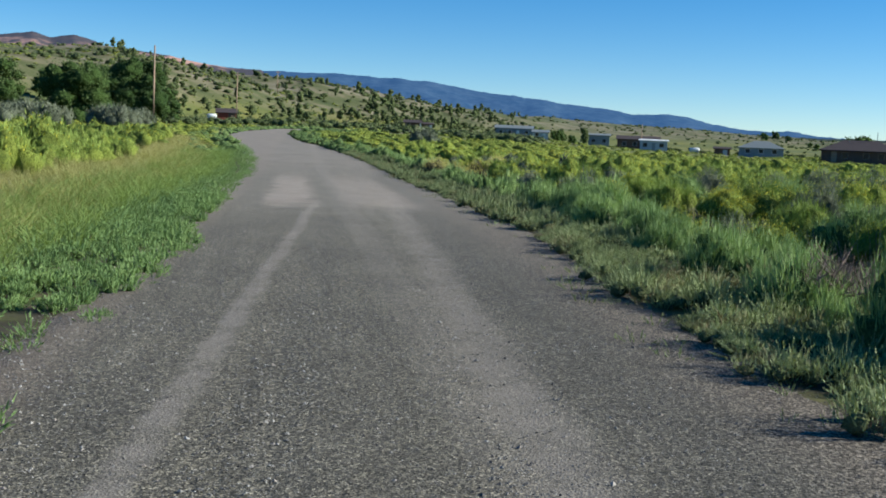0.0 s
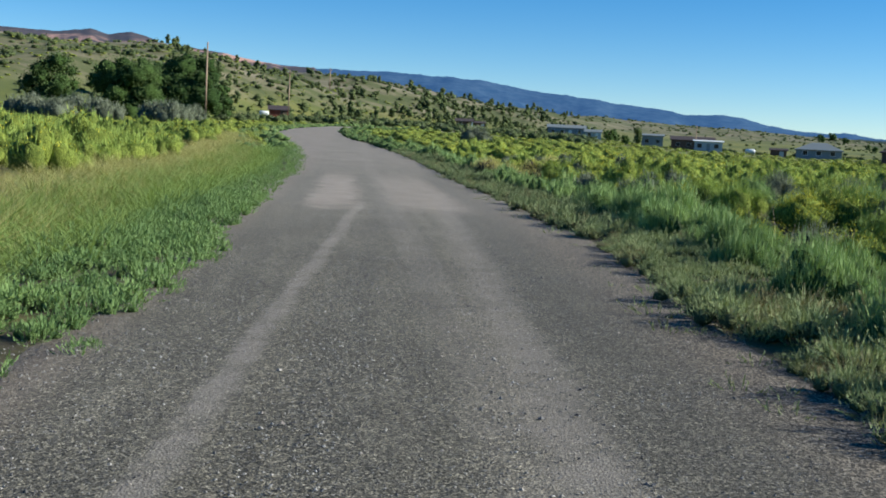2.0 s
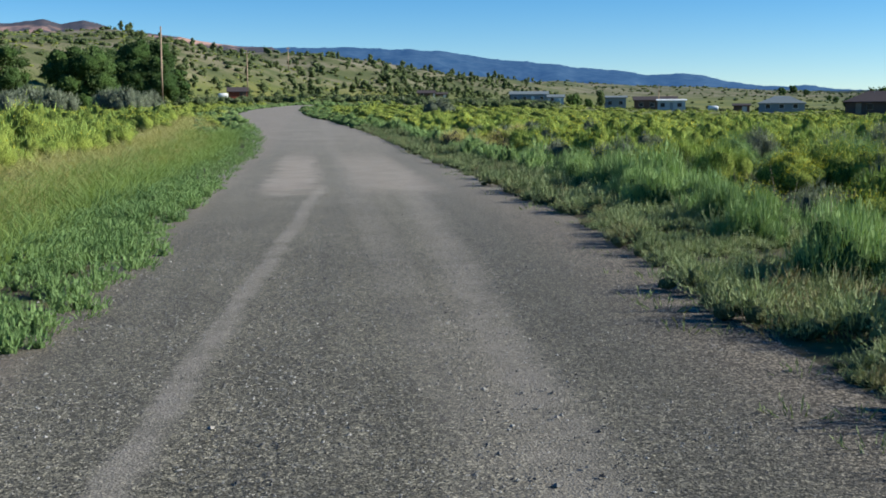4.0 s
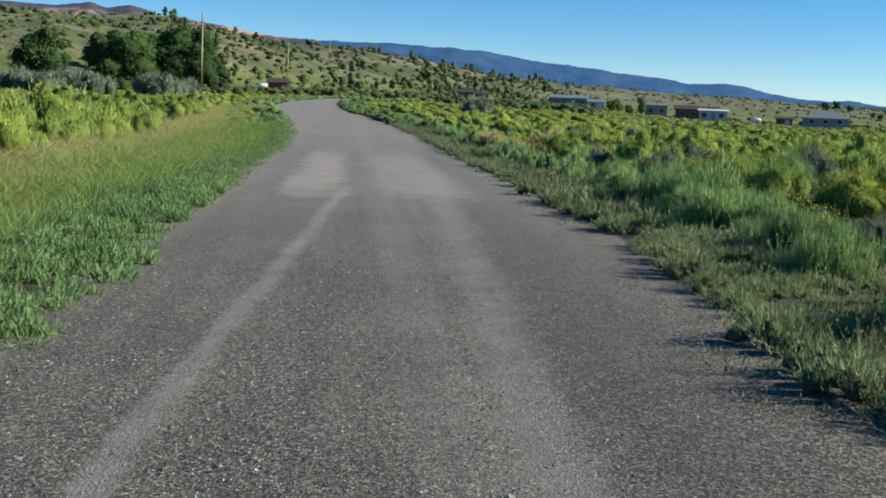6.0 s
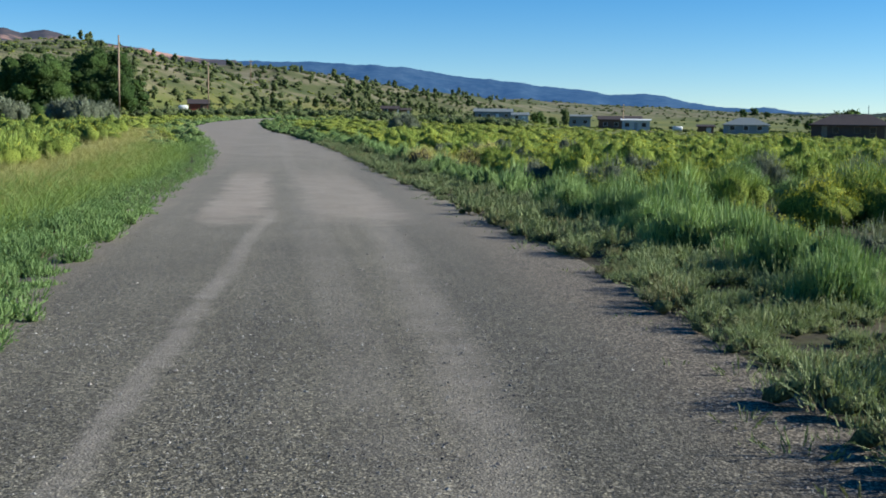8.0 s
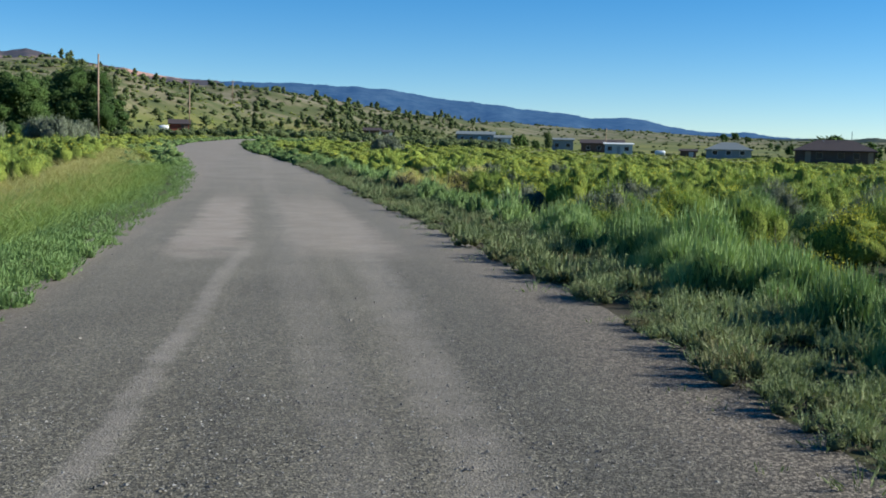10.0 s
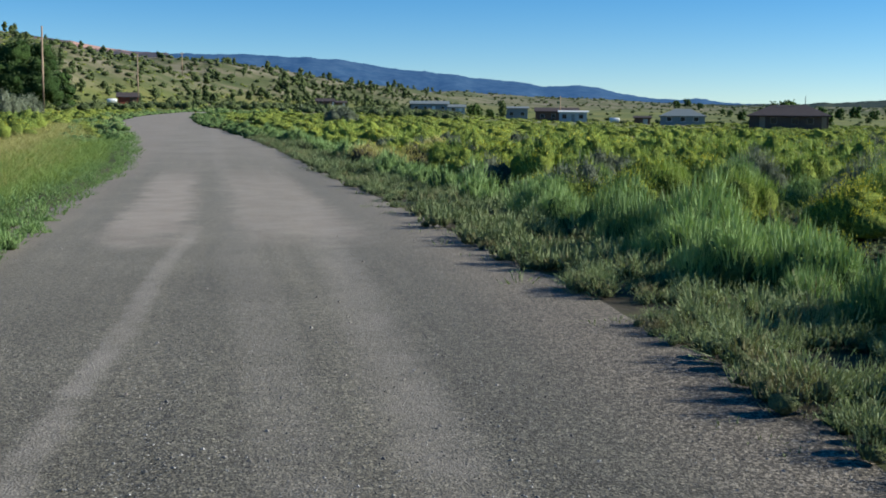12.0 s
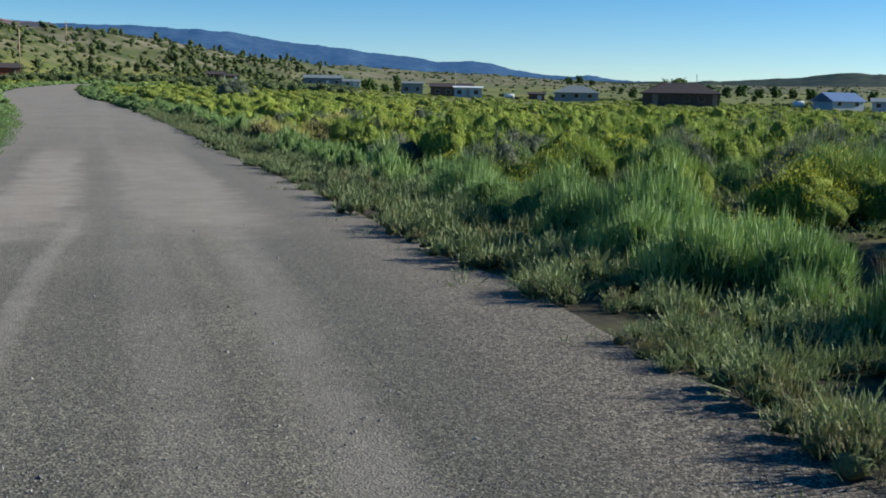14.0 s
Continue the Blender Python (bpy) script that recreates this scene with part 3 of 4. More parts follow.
def sow(name, templates, xy, scale, mats, label, category, zfun=ground_z, squash=1.0, sink=0.02):
    """Many plants joined into one object: each is one of the templates, turned and sized."""
    pick = RNG.integers(0, len(templates), len(xy))
    turn = RNG.uniform(0, 6.283, len(xy))
    scale = scale[: len(xy)] * (1 + 0.45 * bumps(xy[:, 0], xy[:, 1], 7.0, 88))
    zz = zfun(xy[:, 0], xy[:, 1]) - sink
    vs, fs, ls, start = [], [], [], 0
    for t, (v, layer) in enumerate(templates):
        i = np.where(pick == t)[0]
        if not len(i):
            continue
        v, f = weld(v)
        c, s = np.cos(turn[i])[:, None], np.sin(turn[i])[:, None]
        k = scale[i][:, None]
        out = np.empty((len(i), len(v), 3), np.float32)
        out[:, :, 0] = (c * v[:, 0] - s * v[:, 1]) * k + xy[i, 0][:, None]
        out[:, :, 1] = (s * v[:, 0] + c * v[:, 1]) * k + xy[i, 1][:, None]
        out[:, :, 2] = v[:, 2] * k * squash + zz[i][:, None]
        vs.append(out.reshape(-1, 3))
        fs.append((start + np.arange(len(i))[:, None, None] * len(v) + f[None]).reshape(-1, 3))
        ls.append(np.tile(layer, len(i)))
        start += len(i) * len(v)
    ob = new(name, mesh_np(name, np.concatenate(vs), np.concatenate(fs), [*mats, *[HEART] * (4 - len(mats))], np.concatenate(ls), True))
    return tagged(ob, label, category, kind="stuff")


def thing_template(name, arrays, mats, parts, label, category, group):
    """One plant with its layers as parts, to be copied."""
    v, layer = arrays
    root = tagged(new(name), label, category, group)
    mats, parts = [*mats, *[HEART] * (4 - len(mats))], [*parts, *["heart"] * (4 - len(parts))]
    for k, (pname, mat) in enumerate(zip(parts, mats)):
        sel = np.repeat(layer == k, 3)
        if sel.any():
            under(tagged(new(pname, tri_mesh(pname, v[sel], [mat])), kind="stuff"), root)
    return root


def place_things(templates, xy, scale, sink=0.02):
    used = [False] * len(templates)
    for i, (x, y) in enumerate(xy):
        k = int(RNG.integers(0, len(templates)))
        m = pose(x, y, float(ground_z(x, y)) - sink, 0, 0, RNG.uniform(0, 360))
        ob = templates[k]
        if used[k]:
            ob = copy_thing(ob, m)
        ob.matrix_basis = m
        k2 = float(scale[i] * (1 + 0.3 * bumps(x, y, 7.0, 88)))
        ob.scale = (k2, k2, k2)
        used[k] = True
    for k, ob in enumerate(templates):
        if not used[k]:
            for o in (*ob.children_recursive, ob):
                bpy.data.objects.remove(o)


def spread(n, x0, x1, y0, y1, gap, seed, edge=None, keep=None):
    """Random places not closer than gap; x counts from an edge line if one is given."""
    rng = np.random.default_rng(seed)
    cells, out = {}, []
    for _ in range(n * 6):
        if len(out) >= n:
            break
        y = rng.uniform(y0, y1)
        x = rng.uniform(x0, x1)
        if edge is not None:
            x = x + float(edge(y))
        if keep is not None and not keep(x, y, rng):
            continue
        c = (int(x // gap), int(y // gap))
        if any((x - u) ** 2 + (y - w) ** 2 < gap * gap for i in (-1, 0, 1) for j in (-1, 0, 1) for u, w in cells.get((c[0] + i, c[1] + j), ())):
            continue
        cells.setdefault(c, []).append((x, y))
        out.append((x, y))
    return np.array(out)


def fan(n, r0, r1, a0, a1, seed, power=1.0):
    """Random places in a sector of the valley, off the road."""
    rng = np.random.default_rng(seed)
    r = (r0 ** 2 + (r1 ** 2 - r0 ** 2) * rng.uniform(0, 1, n) ** power) ** 0.5
    a = np.radians(rng.uniform(a0, a1, n))
    x, y = ORIGIN[0] + np.sin(a) * r, ORIGIN[1] + np.cos(a) * r
    ok = (x > right_edge(y) + 2.2) | (x < left_edge(y) - 1.6) | (y > 190)
    return np.stack([x[ok], y[ok]], 1)


# ---- right verge: weeds, sedges, rabbitbrush ----
def clumped(size, least, seed):
    """Keeps places where the plants stand thick, so that gaps stay open between the clumps."""
    return lambda x, y, rng: bumps(np.float64(x), np.float64(y), size, seed) > least


def in_view(x, y, rng):
    if (x - 7.0) ** 2 + (y - 19.7) ** 2 < 2.9:
        return False
    return x < 8 + 0.85 * (y + 6) and float(bumps(np.float64(x), np.float64(y), 3.4, 77)) > (-0.22 if y > 26 else -0.45)


LOW = [make_weed(0.14, 0.4, 14, 9, 0.03), make_weed(0.10, 0.3, 12, 8, 0.028)]
SPIKES = [make_brush(0.66, 0.8, 4, 46, 0.15, 0.018, 1.3, 0.0), make_brush(0.55, 0.7, 4, 46, 0.15, 0.018, 1.3, 0.0)]
BRUSHMID = [make_brush(h, 1.6, 6, 110, 0.13, 0.02, 1.0, f, 0.037, 0.84, 3) for h, f in ((1.0, 0.95), (0.9, 0.7), (1.1, 0.35), (0.8, 0.1), (1.15, 0.0))]
BRUSHOFF = [make_brush(h, 1.9, 5, 34, 0.17, 0.04, 0.8, f, 0.065, 0.88, 3) for h, f in ((1.0, 0.95), (0.85, 0.7), (1.1, 0.3), (0.95, 0.0))]
BRUSHFAR = [make_brush(h, 2.2, 3, 16, 0.2, 0.08, 0.6, f, 0.12, 0.88, 3, 1) for h, f in ((0.9, 0.7), (0.8, 0.4), (1.05, 0.1), (0.9, 0.0))]
BRUSHFAR2 = [make_brush(0.9, 2.6, 1, 8, 0.36, 0.2, 0.5, f, 0.2, 0.95, 3, 1) for f in (0.6, 0.3, 0.0)]
TUFTS = [make_tuft(0.44, 0.6, 36, 0.0065, 1.1), make_tuft(0.36, 0.55, 34, 0.0065, 1.1), make_tuft(0.5, 0.6, 36, 0.006, 1.0)]

place_things([thing_template("roadside_weed", make_mound(h, w, n, 0.038, 0.0055, 28, 18), [STEM, WEED, WEED, WEEDMASS], ["stem", "foliage"], "grey-green feathery weed on the gravel road's verge", "weed", "weeds along the road") for h, w, n in ((0.30, 0.66, 120), (0.25, 0.6, 110), (0.34, 0.64, 120), (0.2, 0.5, 90))],
             spread(275, 0.22, 2.4, 1.2, 19, 0.3, 51, right_edge, clumped(1.3, -0.18, 70)), RNG.uniform(0.6, 1.35, 400))
sow("verge_weeds", [make_mound(h, 0.62, 36, 0.07, 0.013, 8, 8) for h in (0.3, 0.25, 0.36)], spread(520, 0.1, 2.2, 17, 66, 0.32, 52, right_edge, clumped(1.9, -0.1, 71)), RNG.uniform(0.55, 1.3, 1000), [STEM, WEED, WEED, WEEDMASS], "grey-green weeds crowding the road's verge", "weeds")
for edge_line, inner in ((right_edge, (0.2, 3.2)), (left_edge, (-3.2, 0.1))):
    sow("bend_weeds", BRUSHFAR, spread(230, *inner, 60, 190, 0.8, 161, edge_line), RNG.uniform(0.3, 0.6, 400), [STEM, SEDGE, STRAW, SEDGEMASS], "low green weeds along the road's far bend", "weeds")
sow("low_weeds", LOW, spread(240, -0.35, 0.8, 0, 60, 0.22, 53, right_edge, clumped(1.1, 0.1, 72)), RNG.uniform(0.5, 1.3, 600), [STEM, WEED], "small sparse weeds on bare shoulder soil", "weeds")
place_things([thing_template("tall_weed", make_brush(h, w, 7, n, 0.10, 0.008, 1.4, 0.0, core=0.66), [STEM, SEDGE, SEDGE, SEDGEMASS], ["stem", "foliage"], "bright green upright shoots growing in the ditch", "plant", "green shoots in the ditch") for h, w, n in ((0.62, 0.9, 320), (0.5, 0.8, 300), (0.76, 0.95, 320))],
             spread(110, 1.4, 3.3, 4, 28, 0.6, 54, right_edge, clumped(1.7, -0.08, 73)), RNG.uniform(0.55, 1.35, 400))
sow("ditch_sedge", SPIKES, spread(380, 1.6, 3.8, 24, 75, 0.55, 55, right_edge, clumped(2.0, -0.05, 73)), RNG.uniform(0.5, 1.35, 900), [STEM, SEDGE, SEDGE, SEDGEMASS], "bright green shoots filling the roadside ditch", "plants")
place_things([thing_template("rabbitbrush", make_brush(h, w, 10, n, 0.11, 0.010, 1.1, f, 0.021, 0.7), [STEM, leafmat, FLOWER, {RABBIT: RABBITMASS, SEDGE: SEDGEMASS, SAGE: SAGEMASS}[leafmat]], ["stem", "foliage", "flowering_top"], lab, "bush", "rabbitbrush in the field")
              for h, w, n, f, leafmat, lab in ((1.05, 1.6, 260, 0.7, RABBIT, "rabbitbrush covered in yellow flower heads"), (0.95, 1.5, 250, 0.3, RABBIT, "rabbitbrush with scattered yellow flower heads"), (1.15, 1.5, 260, 0.01, SEDGE, "dense green bush barely in flower"), (0.9, 1.4, 250, 0.0, RABBIT, "dense green rabbitbrush not yet in flower"), (1.0, 1.3, 230, 0.0, SAGE, "grey-green sagebrush among the rabbitbrush"))],
             spread(185, 3.7, 17, 8, 30, 1.1, 56, right_edge, in_view), RNG.uniform(0.6, 1.2, 400))
bright = thing_template("rabbitbrush", make_brush(1.05, 1.75, 10, 260, 0.11, 0.010, 1.1, 0.95, 0.026, 0.7), [STEM, RABBIT, FLOWER, RABBITMASS], ["stem", "foliage", "flowering_top"], "large rabbitbrush golden with flower heads by the ditch", "bush", "rabbitbrush in the field")
for k, (bx, by, sc) in enumerate(((6.3, 19.2, 1.0), (7.9, 20.6, 0.95), (6.6, 26.5, 0.9), (10.4, 24.0, 1.0))):
    m = pose(bx, by, float(ground_z(bx, by)) - 0.02, 0, 0, 80 * k)
    ob = copy_thing(bright, m) if k else bright
    ob.matrix_basis = m
    ob.scale = (sc,) * 3
sow("field_brush", BRUSHMID, spread(420, 4.1, 45, 28, 48, 1.25, 57, right_edge, in_view), RNG.uniform(0.55, 1.25, 3000), [STEM, RABBIT, FLOWER, RABBITMASS], "yellow-flowering rabbitbrush across the valley field", "bushes")
sow("field_sage", BRUSHMID[3:], spread(60, 4.1, 45, 28, 60, 3.0, 157, right_edge), RNG.uniform(0.7, 1.1, 300), [STEM, SAGE, SAGE, SAGEMASS], "grey sagebrush scattered among the rabbitbrush", "bushes")
sow("outer_field_brush", BRUSHOFF, spread(640, 4.1, 70, 47, 74, 1.4, 158, right_edge, in_view), RNG.uniform(0.55, 1.2, 3000), [STEM, RABBIT, FLOWER, RABBITMASS], "rabbitbrush in flower in the outer field", "bushes", squash=0.85)
sow("distant_brush", BRUSHFAR, fan(2100, 68, 170, -20, 40, 58), RNG.uniform(0.5, 1.1, 6000), [STEM, RABBIT, FLOWER, FARMASS], "low yellow-green brush further out in the valley", "bushes", squash=0.62)
sow("valley_brush", BRUSHFAR2, fan(3300, 160, 430, -20, 40, 59), RNG.uniform(0.4, 1.0, 7000), [STEM, RABBIT, FLOWER, FARMASS], "low scattered brush on the valley floor", "bushes", squash=0.55)
sow("slope_brush", BRUSHFAR2, np.concatenate([fan(1500, 330, 1000, -16, 40, 60), fan(2200, 190, 600, -16, 12, 66), fan(1100, 700, 1600, 12, 40, 67)]), RNG.uniform(0.7, 1.6, 7000), [STEM, JUNIPER, SAGE, JUNIPERMASS], "dark scrub dotted over the slopes", "bushes")

sow("field_grass", TUFTS, spread(420, 5.2, 18, 7, 34, 0.35, 83, right_edge, lambda x, y, rng: x < 8 + 0.85 * (y + 6)), RNG.uniform(0.5, 1.0, 1000), [GREENGRASS, SEDGE], "green grass filling the gaps between bushes", "grass")
sow("ground_cover", [make_brush(h, 0.75, 2, 34, 0.08, 0.010, 1.3, 0.0, core=0.42, level=1) for h in (0.2, 0.28, 0.16)], spread(700, 0.9, 9, 3, 30, 0.36, 183, right_edge, lambda x, y, rng: x < 6 + 0.8 * (y + 4) and not 2.7 < x - right_edge(y) < 4.6), RNG.uniform(0.6, 1.3, 1000), [STEM, WEED, SEDGE, WEEDMASS], "low green growth covering the ditch floor", "plants")
sow("dry_stalks", [make_tuft(0.8, 0.5, 9, 0.006, 0.5), make_tuft(0.65, 0.4, 8, 0.006, 0.5)], spread(90, 2.2, 4.6, 3, 26, 0.5, 81, right_edge), RNG.uniform(0.7, 1.2, 200), [STEM, TWIG], "thin dry brown stalks among the green shoots", "stalks")

# ---- left verge: broad weeds, straw-coloured grass, sage and brush ----
place_things([thing_template("roadside_weed", make_mound(h, w, n, 0.045, 0.011, 14, 12), [STEM, WEEDL, WEEDL, SEDGEMASS], ["stem", "foliage"], "leafy dark green weed at the grassy road edge", "weed", "weeds at the grassy edge") for h, w, n in ((0.27, 0.55, 80), (0.22, 0.5, 70), (0.33, 0.5, 80))],
             spread(95, -0.9, 0.35, 6, 24, 0.36, 61, left_edge), RNG.uniform(0.75, 1.25, 400))
sow("grassy_edge_weeds", [make_weed(0.30, 0.55, 22, 10, 0.05, 0.010), make_weed(0.23, 0.5, 20, 10, 0.05, 0.010)], spread(540, -1.5, 0.4, 0.5, 75, 0.34, 62, left_edge), RNG.uniform(0.6, 1.25, 1000), [STEM, WEEDL], "dark green leafy weeds along the grassy edge", "weeds")
sow("green_grass", TUFTS, spread(1000, -3.2, -0.8, 1.5, 60, 0.22, 63, left_edge), RNG.uniform(0.7, 1.25, 1800), [GREENGRASS, GREENGRASS], "fresh green grass beside the weeds", "grass")
sow("straw_grass", TUFTS, spread(1500, -4.7, -1.9, 4, 90, 0.22, 64, left_edge), RNG.uniform(0.6, 1.1, 3000), [STRAW, STRAW], "tall grass with straw-coloured tops", "grass")
on_left = lambda x, y, rng: x > -8 - 0.42 * y and float(bumps(np.float64(x), np.float64(y), 4, 78)) > -0.2
sow("left_field_brush", BRUSHMID[2:], spread(150, -26, -5.0, 14, 46, 1.45, 65, left_edge, on_left), RNG.uniform(0.75, 1.4, 600), [STEM, RABBIT, FLOWER, RABBITMASS], "low green and yellow brush in the grassy field", "bushes")
sow("outer_left_brush", BRUSHOFF[1:], spread(210, -34, -5.0, 45, 86, 1.6, 165, left_edge, on_left), RNG.uniform(0.7, 1.2, 600), [STEM, RABBIT, FLOWER, RABBITMASS], "low brush where the grassy field ends", "bushes")


# ---- trees ----
def spot(bearing, dist):
    a = math.radians(bearing)
    x, y = ORIGIN[0] + math.sin(a) * dist, ORIGIN[1] + math.cos(a) * dist
    return x, y, float(ground_z(x, y))


def make_tree(name, label, h, w, lobes, per, leaf, mat, trunk_r, low=0.18, group="", category="tree"):
    """Trunk with limbs, and a crown of many leaf clumps with gaps between them."""
    root = tagged(new(name), label, category, group)
    bm = bmesh.new()
    lean = RNG.normal(0, 0.03 * h, 2)
    tube(bm, [(0, 0, -0.3), (lean[0] * 0.3, lean[1] * 0.3, h * 0.3), (lean[0], lean[1], h * 0.75)], [trunk_r, trunk_r * 0.75, trunk_r * 0.25], 7)
    p = Plant()
    for k in range(lobes):
        zz = low + 0.15 + (0.62 - low) * k / lobes if mat is JUNIPER else RNG.uniform(low, 0.93)
        wide = w / 2 * math.sqrt(max(0.05, 1 - ((zz - 0.42) / 0.6) ** 2))
        a, q = RNG.uniform(0, 6.283), RNG.uniform(0.1, 0.5) if mat is JUNIPER else RNG.uniform(0.25, 0.88)
        c = np.array([math.cos(a) * wide * q, math.sin(a) * wide * q, zz * h])
        size = w * (RNG.uniform(0.22, 0.32) if mat is JUNIPER else RNG.uniform(0.10, 0.22))
        if k % 4 == 0:
            tube(bm, [(lean[0] * 0.4, lean[1] * 0.4, h * zz * 0.6), tuple((c * 0.6 + np.array([0, 0, h * zz * 0.35])).tolist()), tuple(c.tolist())], [trunk_r * 0.4, trunk_r * 0.25, trunk_r * 0.08], 5)
        lump(p, c, np.array([size, size, size * 0.85]) * (0.9 if mat is JUNIPER else 0.66), 0, 1 if mat is JUNIPER else 2, 0.22)
        d = RNG.normal(size=(per, 3))
        d /= np.linalg.norm(d, axis=1, keepdims=True)
        at = c + d * size * RNG.uniform(0.5, 1.15, (per, 1)) * np.array([1, 1, 0.85])
        way = d * 0.6 + RNG.normal(0, 0.6, (per, 3)) + np.array([0, 0, 0.2])
        p.leaves(at, way, leaf * RNG.uniform(0.7, 1.4, per), leaf * RNG.uniform(0.4, 0.7, per), 1)
    part("trunk", bm, BARK, root)
    v, layer = p.arrays()
    under(tagged(new("crown", tri_mesh("crown", v, [JUNIPERMASS if mat is JUNIPER else TREEMASS, mat], layer)), kind="stuff"), root)
    return root


def put_tree(root, bearing, dist, turn=0.0, size=1.0, first=False):
    x, y, z = spot(bearing, dist)
    m = pose(x, y, z - 0.1, 0, 0, turn)
    ob = root if first else copy_thing(root, m)
    ob.matrix_basis = m
    ob.scale = (size,) * 3
    return ob


put_tree(make_tree("tree", "round dark green tree standing among sage", 7.6, 8.8, 75, 190, 0.24, TREELEAF, 0.25, 0.06), -10.4, 150, first=True)
put_tree(make_tree("tree", "large dark cottonwood with an uneven broad crown", 9.8, 11.5, 85, 190, 0.28, TREELEAF, 0.35, 0.1), -7.75, 188, first=True)
put_tree(make_tree("tree", "dense dark green tree beside the grey sage", 7.2, 6.6, 60, 170, 0.24, TREELEAF, 0.25, 0.1), -13.9, 148, first=True)
put_tree(make_tree("tree", "dark green tree behind the rounder one", 9.0, 8.0, 60, 70, 0.38, TREELEAF, 0.3, 0.15), -9.1, 205, first=True)
put_tree(make_tree("tree", "smaller tree on the grassy slope", 6.0, 6.5, 40, 44, 0.36, TREELEAF, 0.2, 0.1), -11.6, 240, first=True)
put_tree(make_tree("tree", "leafy tree at the foot of the hill", 6.5, 6.0, 40, 44, 0.36, TREELEAF, 0.2, 0.1), -6.4, 215, first=True)
put_tree(make_tree("conifer", "narrow dark conifer standing by a house", 6.2, 2.6, 34, 30, 0.4, JUNIPER, 0.14, 0.05), 14.0, 345, first=True)
wood = [make_tree("juniper", lab, h, w, 6, 12, 0.36, JUNIPER, 0.16, 0.05, "junipers on the hillside") for h, w, lab in ((4.2, 3.6, "round dark juniper on the dry hillside"), (5.2, 3.4, "tall dark pinyon on the dry hillside"), (3.4, 3.6, "low bushy juniper on the dry hillside"))]
rng = np.random.default_rng(91)
for k in range(290):
    bearing = float(rng.uniform(-9, 12.5)) if k > 60 else float(rng.uniform(1.5, 9))
    foot, far = float(hill_foot(bearing)), float(hill_far(bearing))
    t = float(rng.uniform(0.02, 1.0)) if k > 60 else float(rng.uniform(0.0, 0.45))
    put_tree(wood[k % 3], bearing, foot + (far - foot) * t, rng.uniform(0, 360), rng.uniform(0.55, 1.2) * (0.7 if bearing < 0 else 0.9), first=k < 3)
grove = make_tree("tree", "dark round tree in a distant row", 7.0, 8.5, 26, 20, 0.7, TREELEAF, 0.3, 0.03, "distant trees round the farms")
for k, (b, d, sc) in enumerate(((22.5, 880, 0.85), (23.0, 900, 0.8), (23.6, 880, 0.6), (24.6, 760, 0.5), (25.4, 560, 0.6), (26.3, 540, 0.75), (27.0, 520, 0.9), (27.6, 530, 0.9), (28.5, 500, 0.8), (29.2, 520, 0.7), (31.0, 560, 0.4), (24.9, 650, 0.5), (25.9, 240, 0.55), (26.4, 238, 0.68), (26.9, 245, 0.72), (27.3, 240, 0.62), (27.8, 236, 0.5), (28.3, 640, 0.7), (29.0, 660, 0.8), (29.8, 650, 0.75), (30.5, 670, 0.9), (31.3, 640, 0.7), (32.0, 660, 0.85), (32.8, 650, 0.7), (33.6, 640, 0.8), (34.5, 660, 0.7), (35.4, 650, 0.8), (36.3, 640, 0.75), (37.2, 660, 0.8), (12.6, 430, 0.55), (12.9, 440, 0.5), (13.4, 330, 0.35))):
    put_tree(grove, b, d, 47.0 * k, sc, first=k == 0)
sage = thing_template("sagebrush", make_brush(1.5, 2.4, 12, 70, 0.16, 0.05, 0.7, 0.0), [STEM, SAGE, SAGE, SAGEMASS], ["stem", "foliage"], "grey-green sagebrush at the foot of trees", "bush", "tall sagebrush")
spots = [(b, d) for b, d in ((-14.3, 128), (-13.6, 125), (-13.0, 130), (-12.4, 127), (-11.9, 131), (-11.5, 126), (-9.2, 140), (-8.6, 138), (-8.1, 142), (-7.6, 146), (-14.9, 130), (6.1, 118), (6.5, 117))]
for k, (b, d) in enumerate(spots):
    put_tree(sage, b, d, 31.0 * k, (1.7 if b < 0 else 0.9) + 0.16 * (k % 4), first=k == 0)


# ---- utility poles ----
def make_pole(bearing, dist, h, arm_half=0.6):
    x, y, z = spot(bearing, dist)
    root = tagged(new("utility_pole"), "weathered wooden utility pole with a short crossarm" if arm_half else "plain weathered wooden pole in the field", "pole", "utility poles")
    part("post", tube(bmesh.new(), [(0, 0, -0.5), (0, 0, h * 0.5), (0.02, 0, h)], [0.17, 0.145, 0.11], 10), POLEWOOD, root, smooth=True)
    if arm_half:
        arm = part("crossarm", box(-arm_half - 0.1, arm_half + 0.1, -0.24, -0.12, h - 0.75, h - 0.6, 0.01), POLEWOOD, root)
        for ax in (-arm_half, -arm_half * 0.5, arm_half * 0.5, arm_half):
            part("insulator", tube(bmesh.new(), [(ax, -0.18, h - 0.6), (ax, -0.18, h - 0.5), (ax, -0.18, h - 0.42)], [0.05, 0.075, 0.03], 8), CERAMIC, arm)
    root.matrix_basis = pose(x, y, z, 0, 0, 12)


make_pole(-6.93, 176, 11.5, 0.0)
make_pole(-3.03, 272, 11.3)
make_pole(-1.1, 405, 8.2)
make_pole(16.75, 352, 7.5, 0.0)


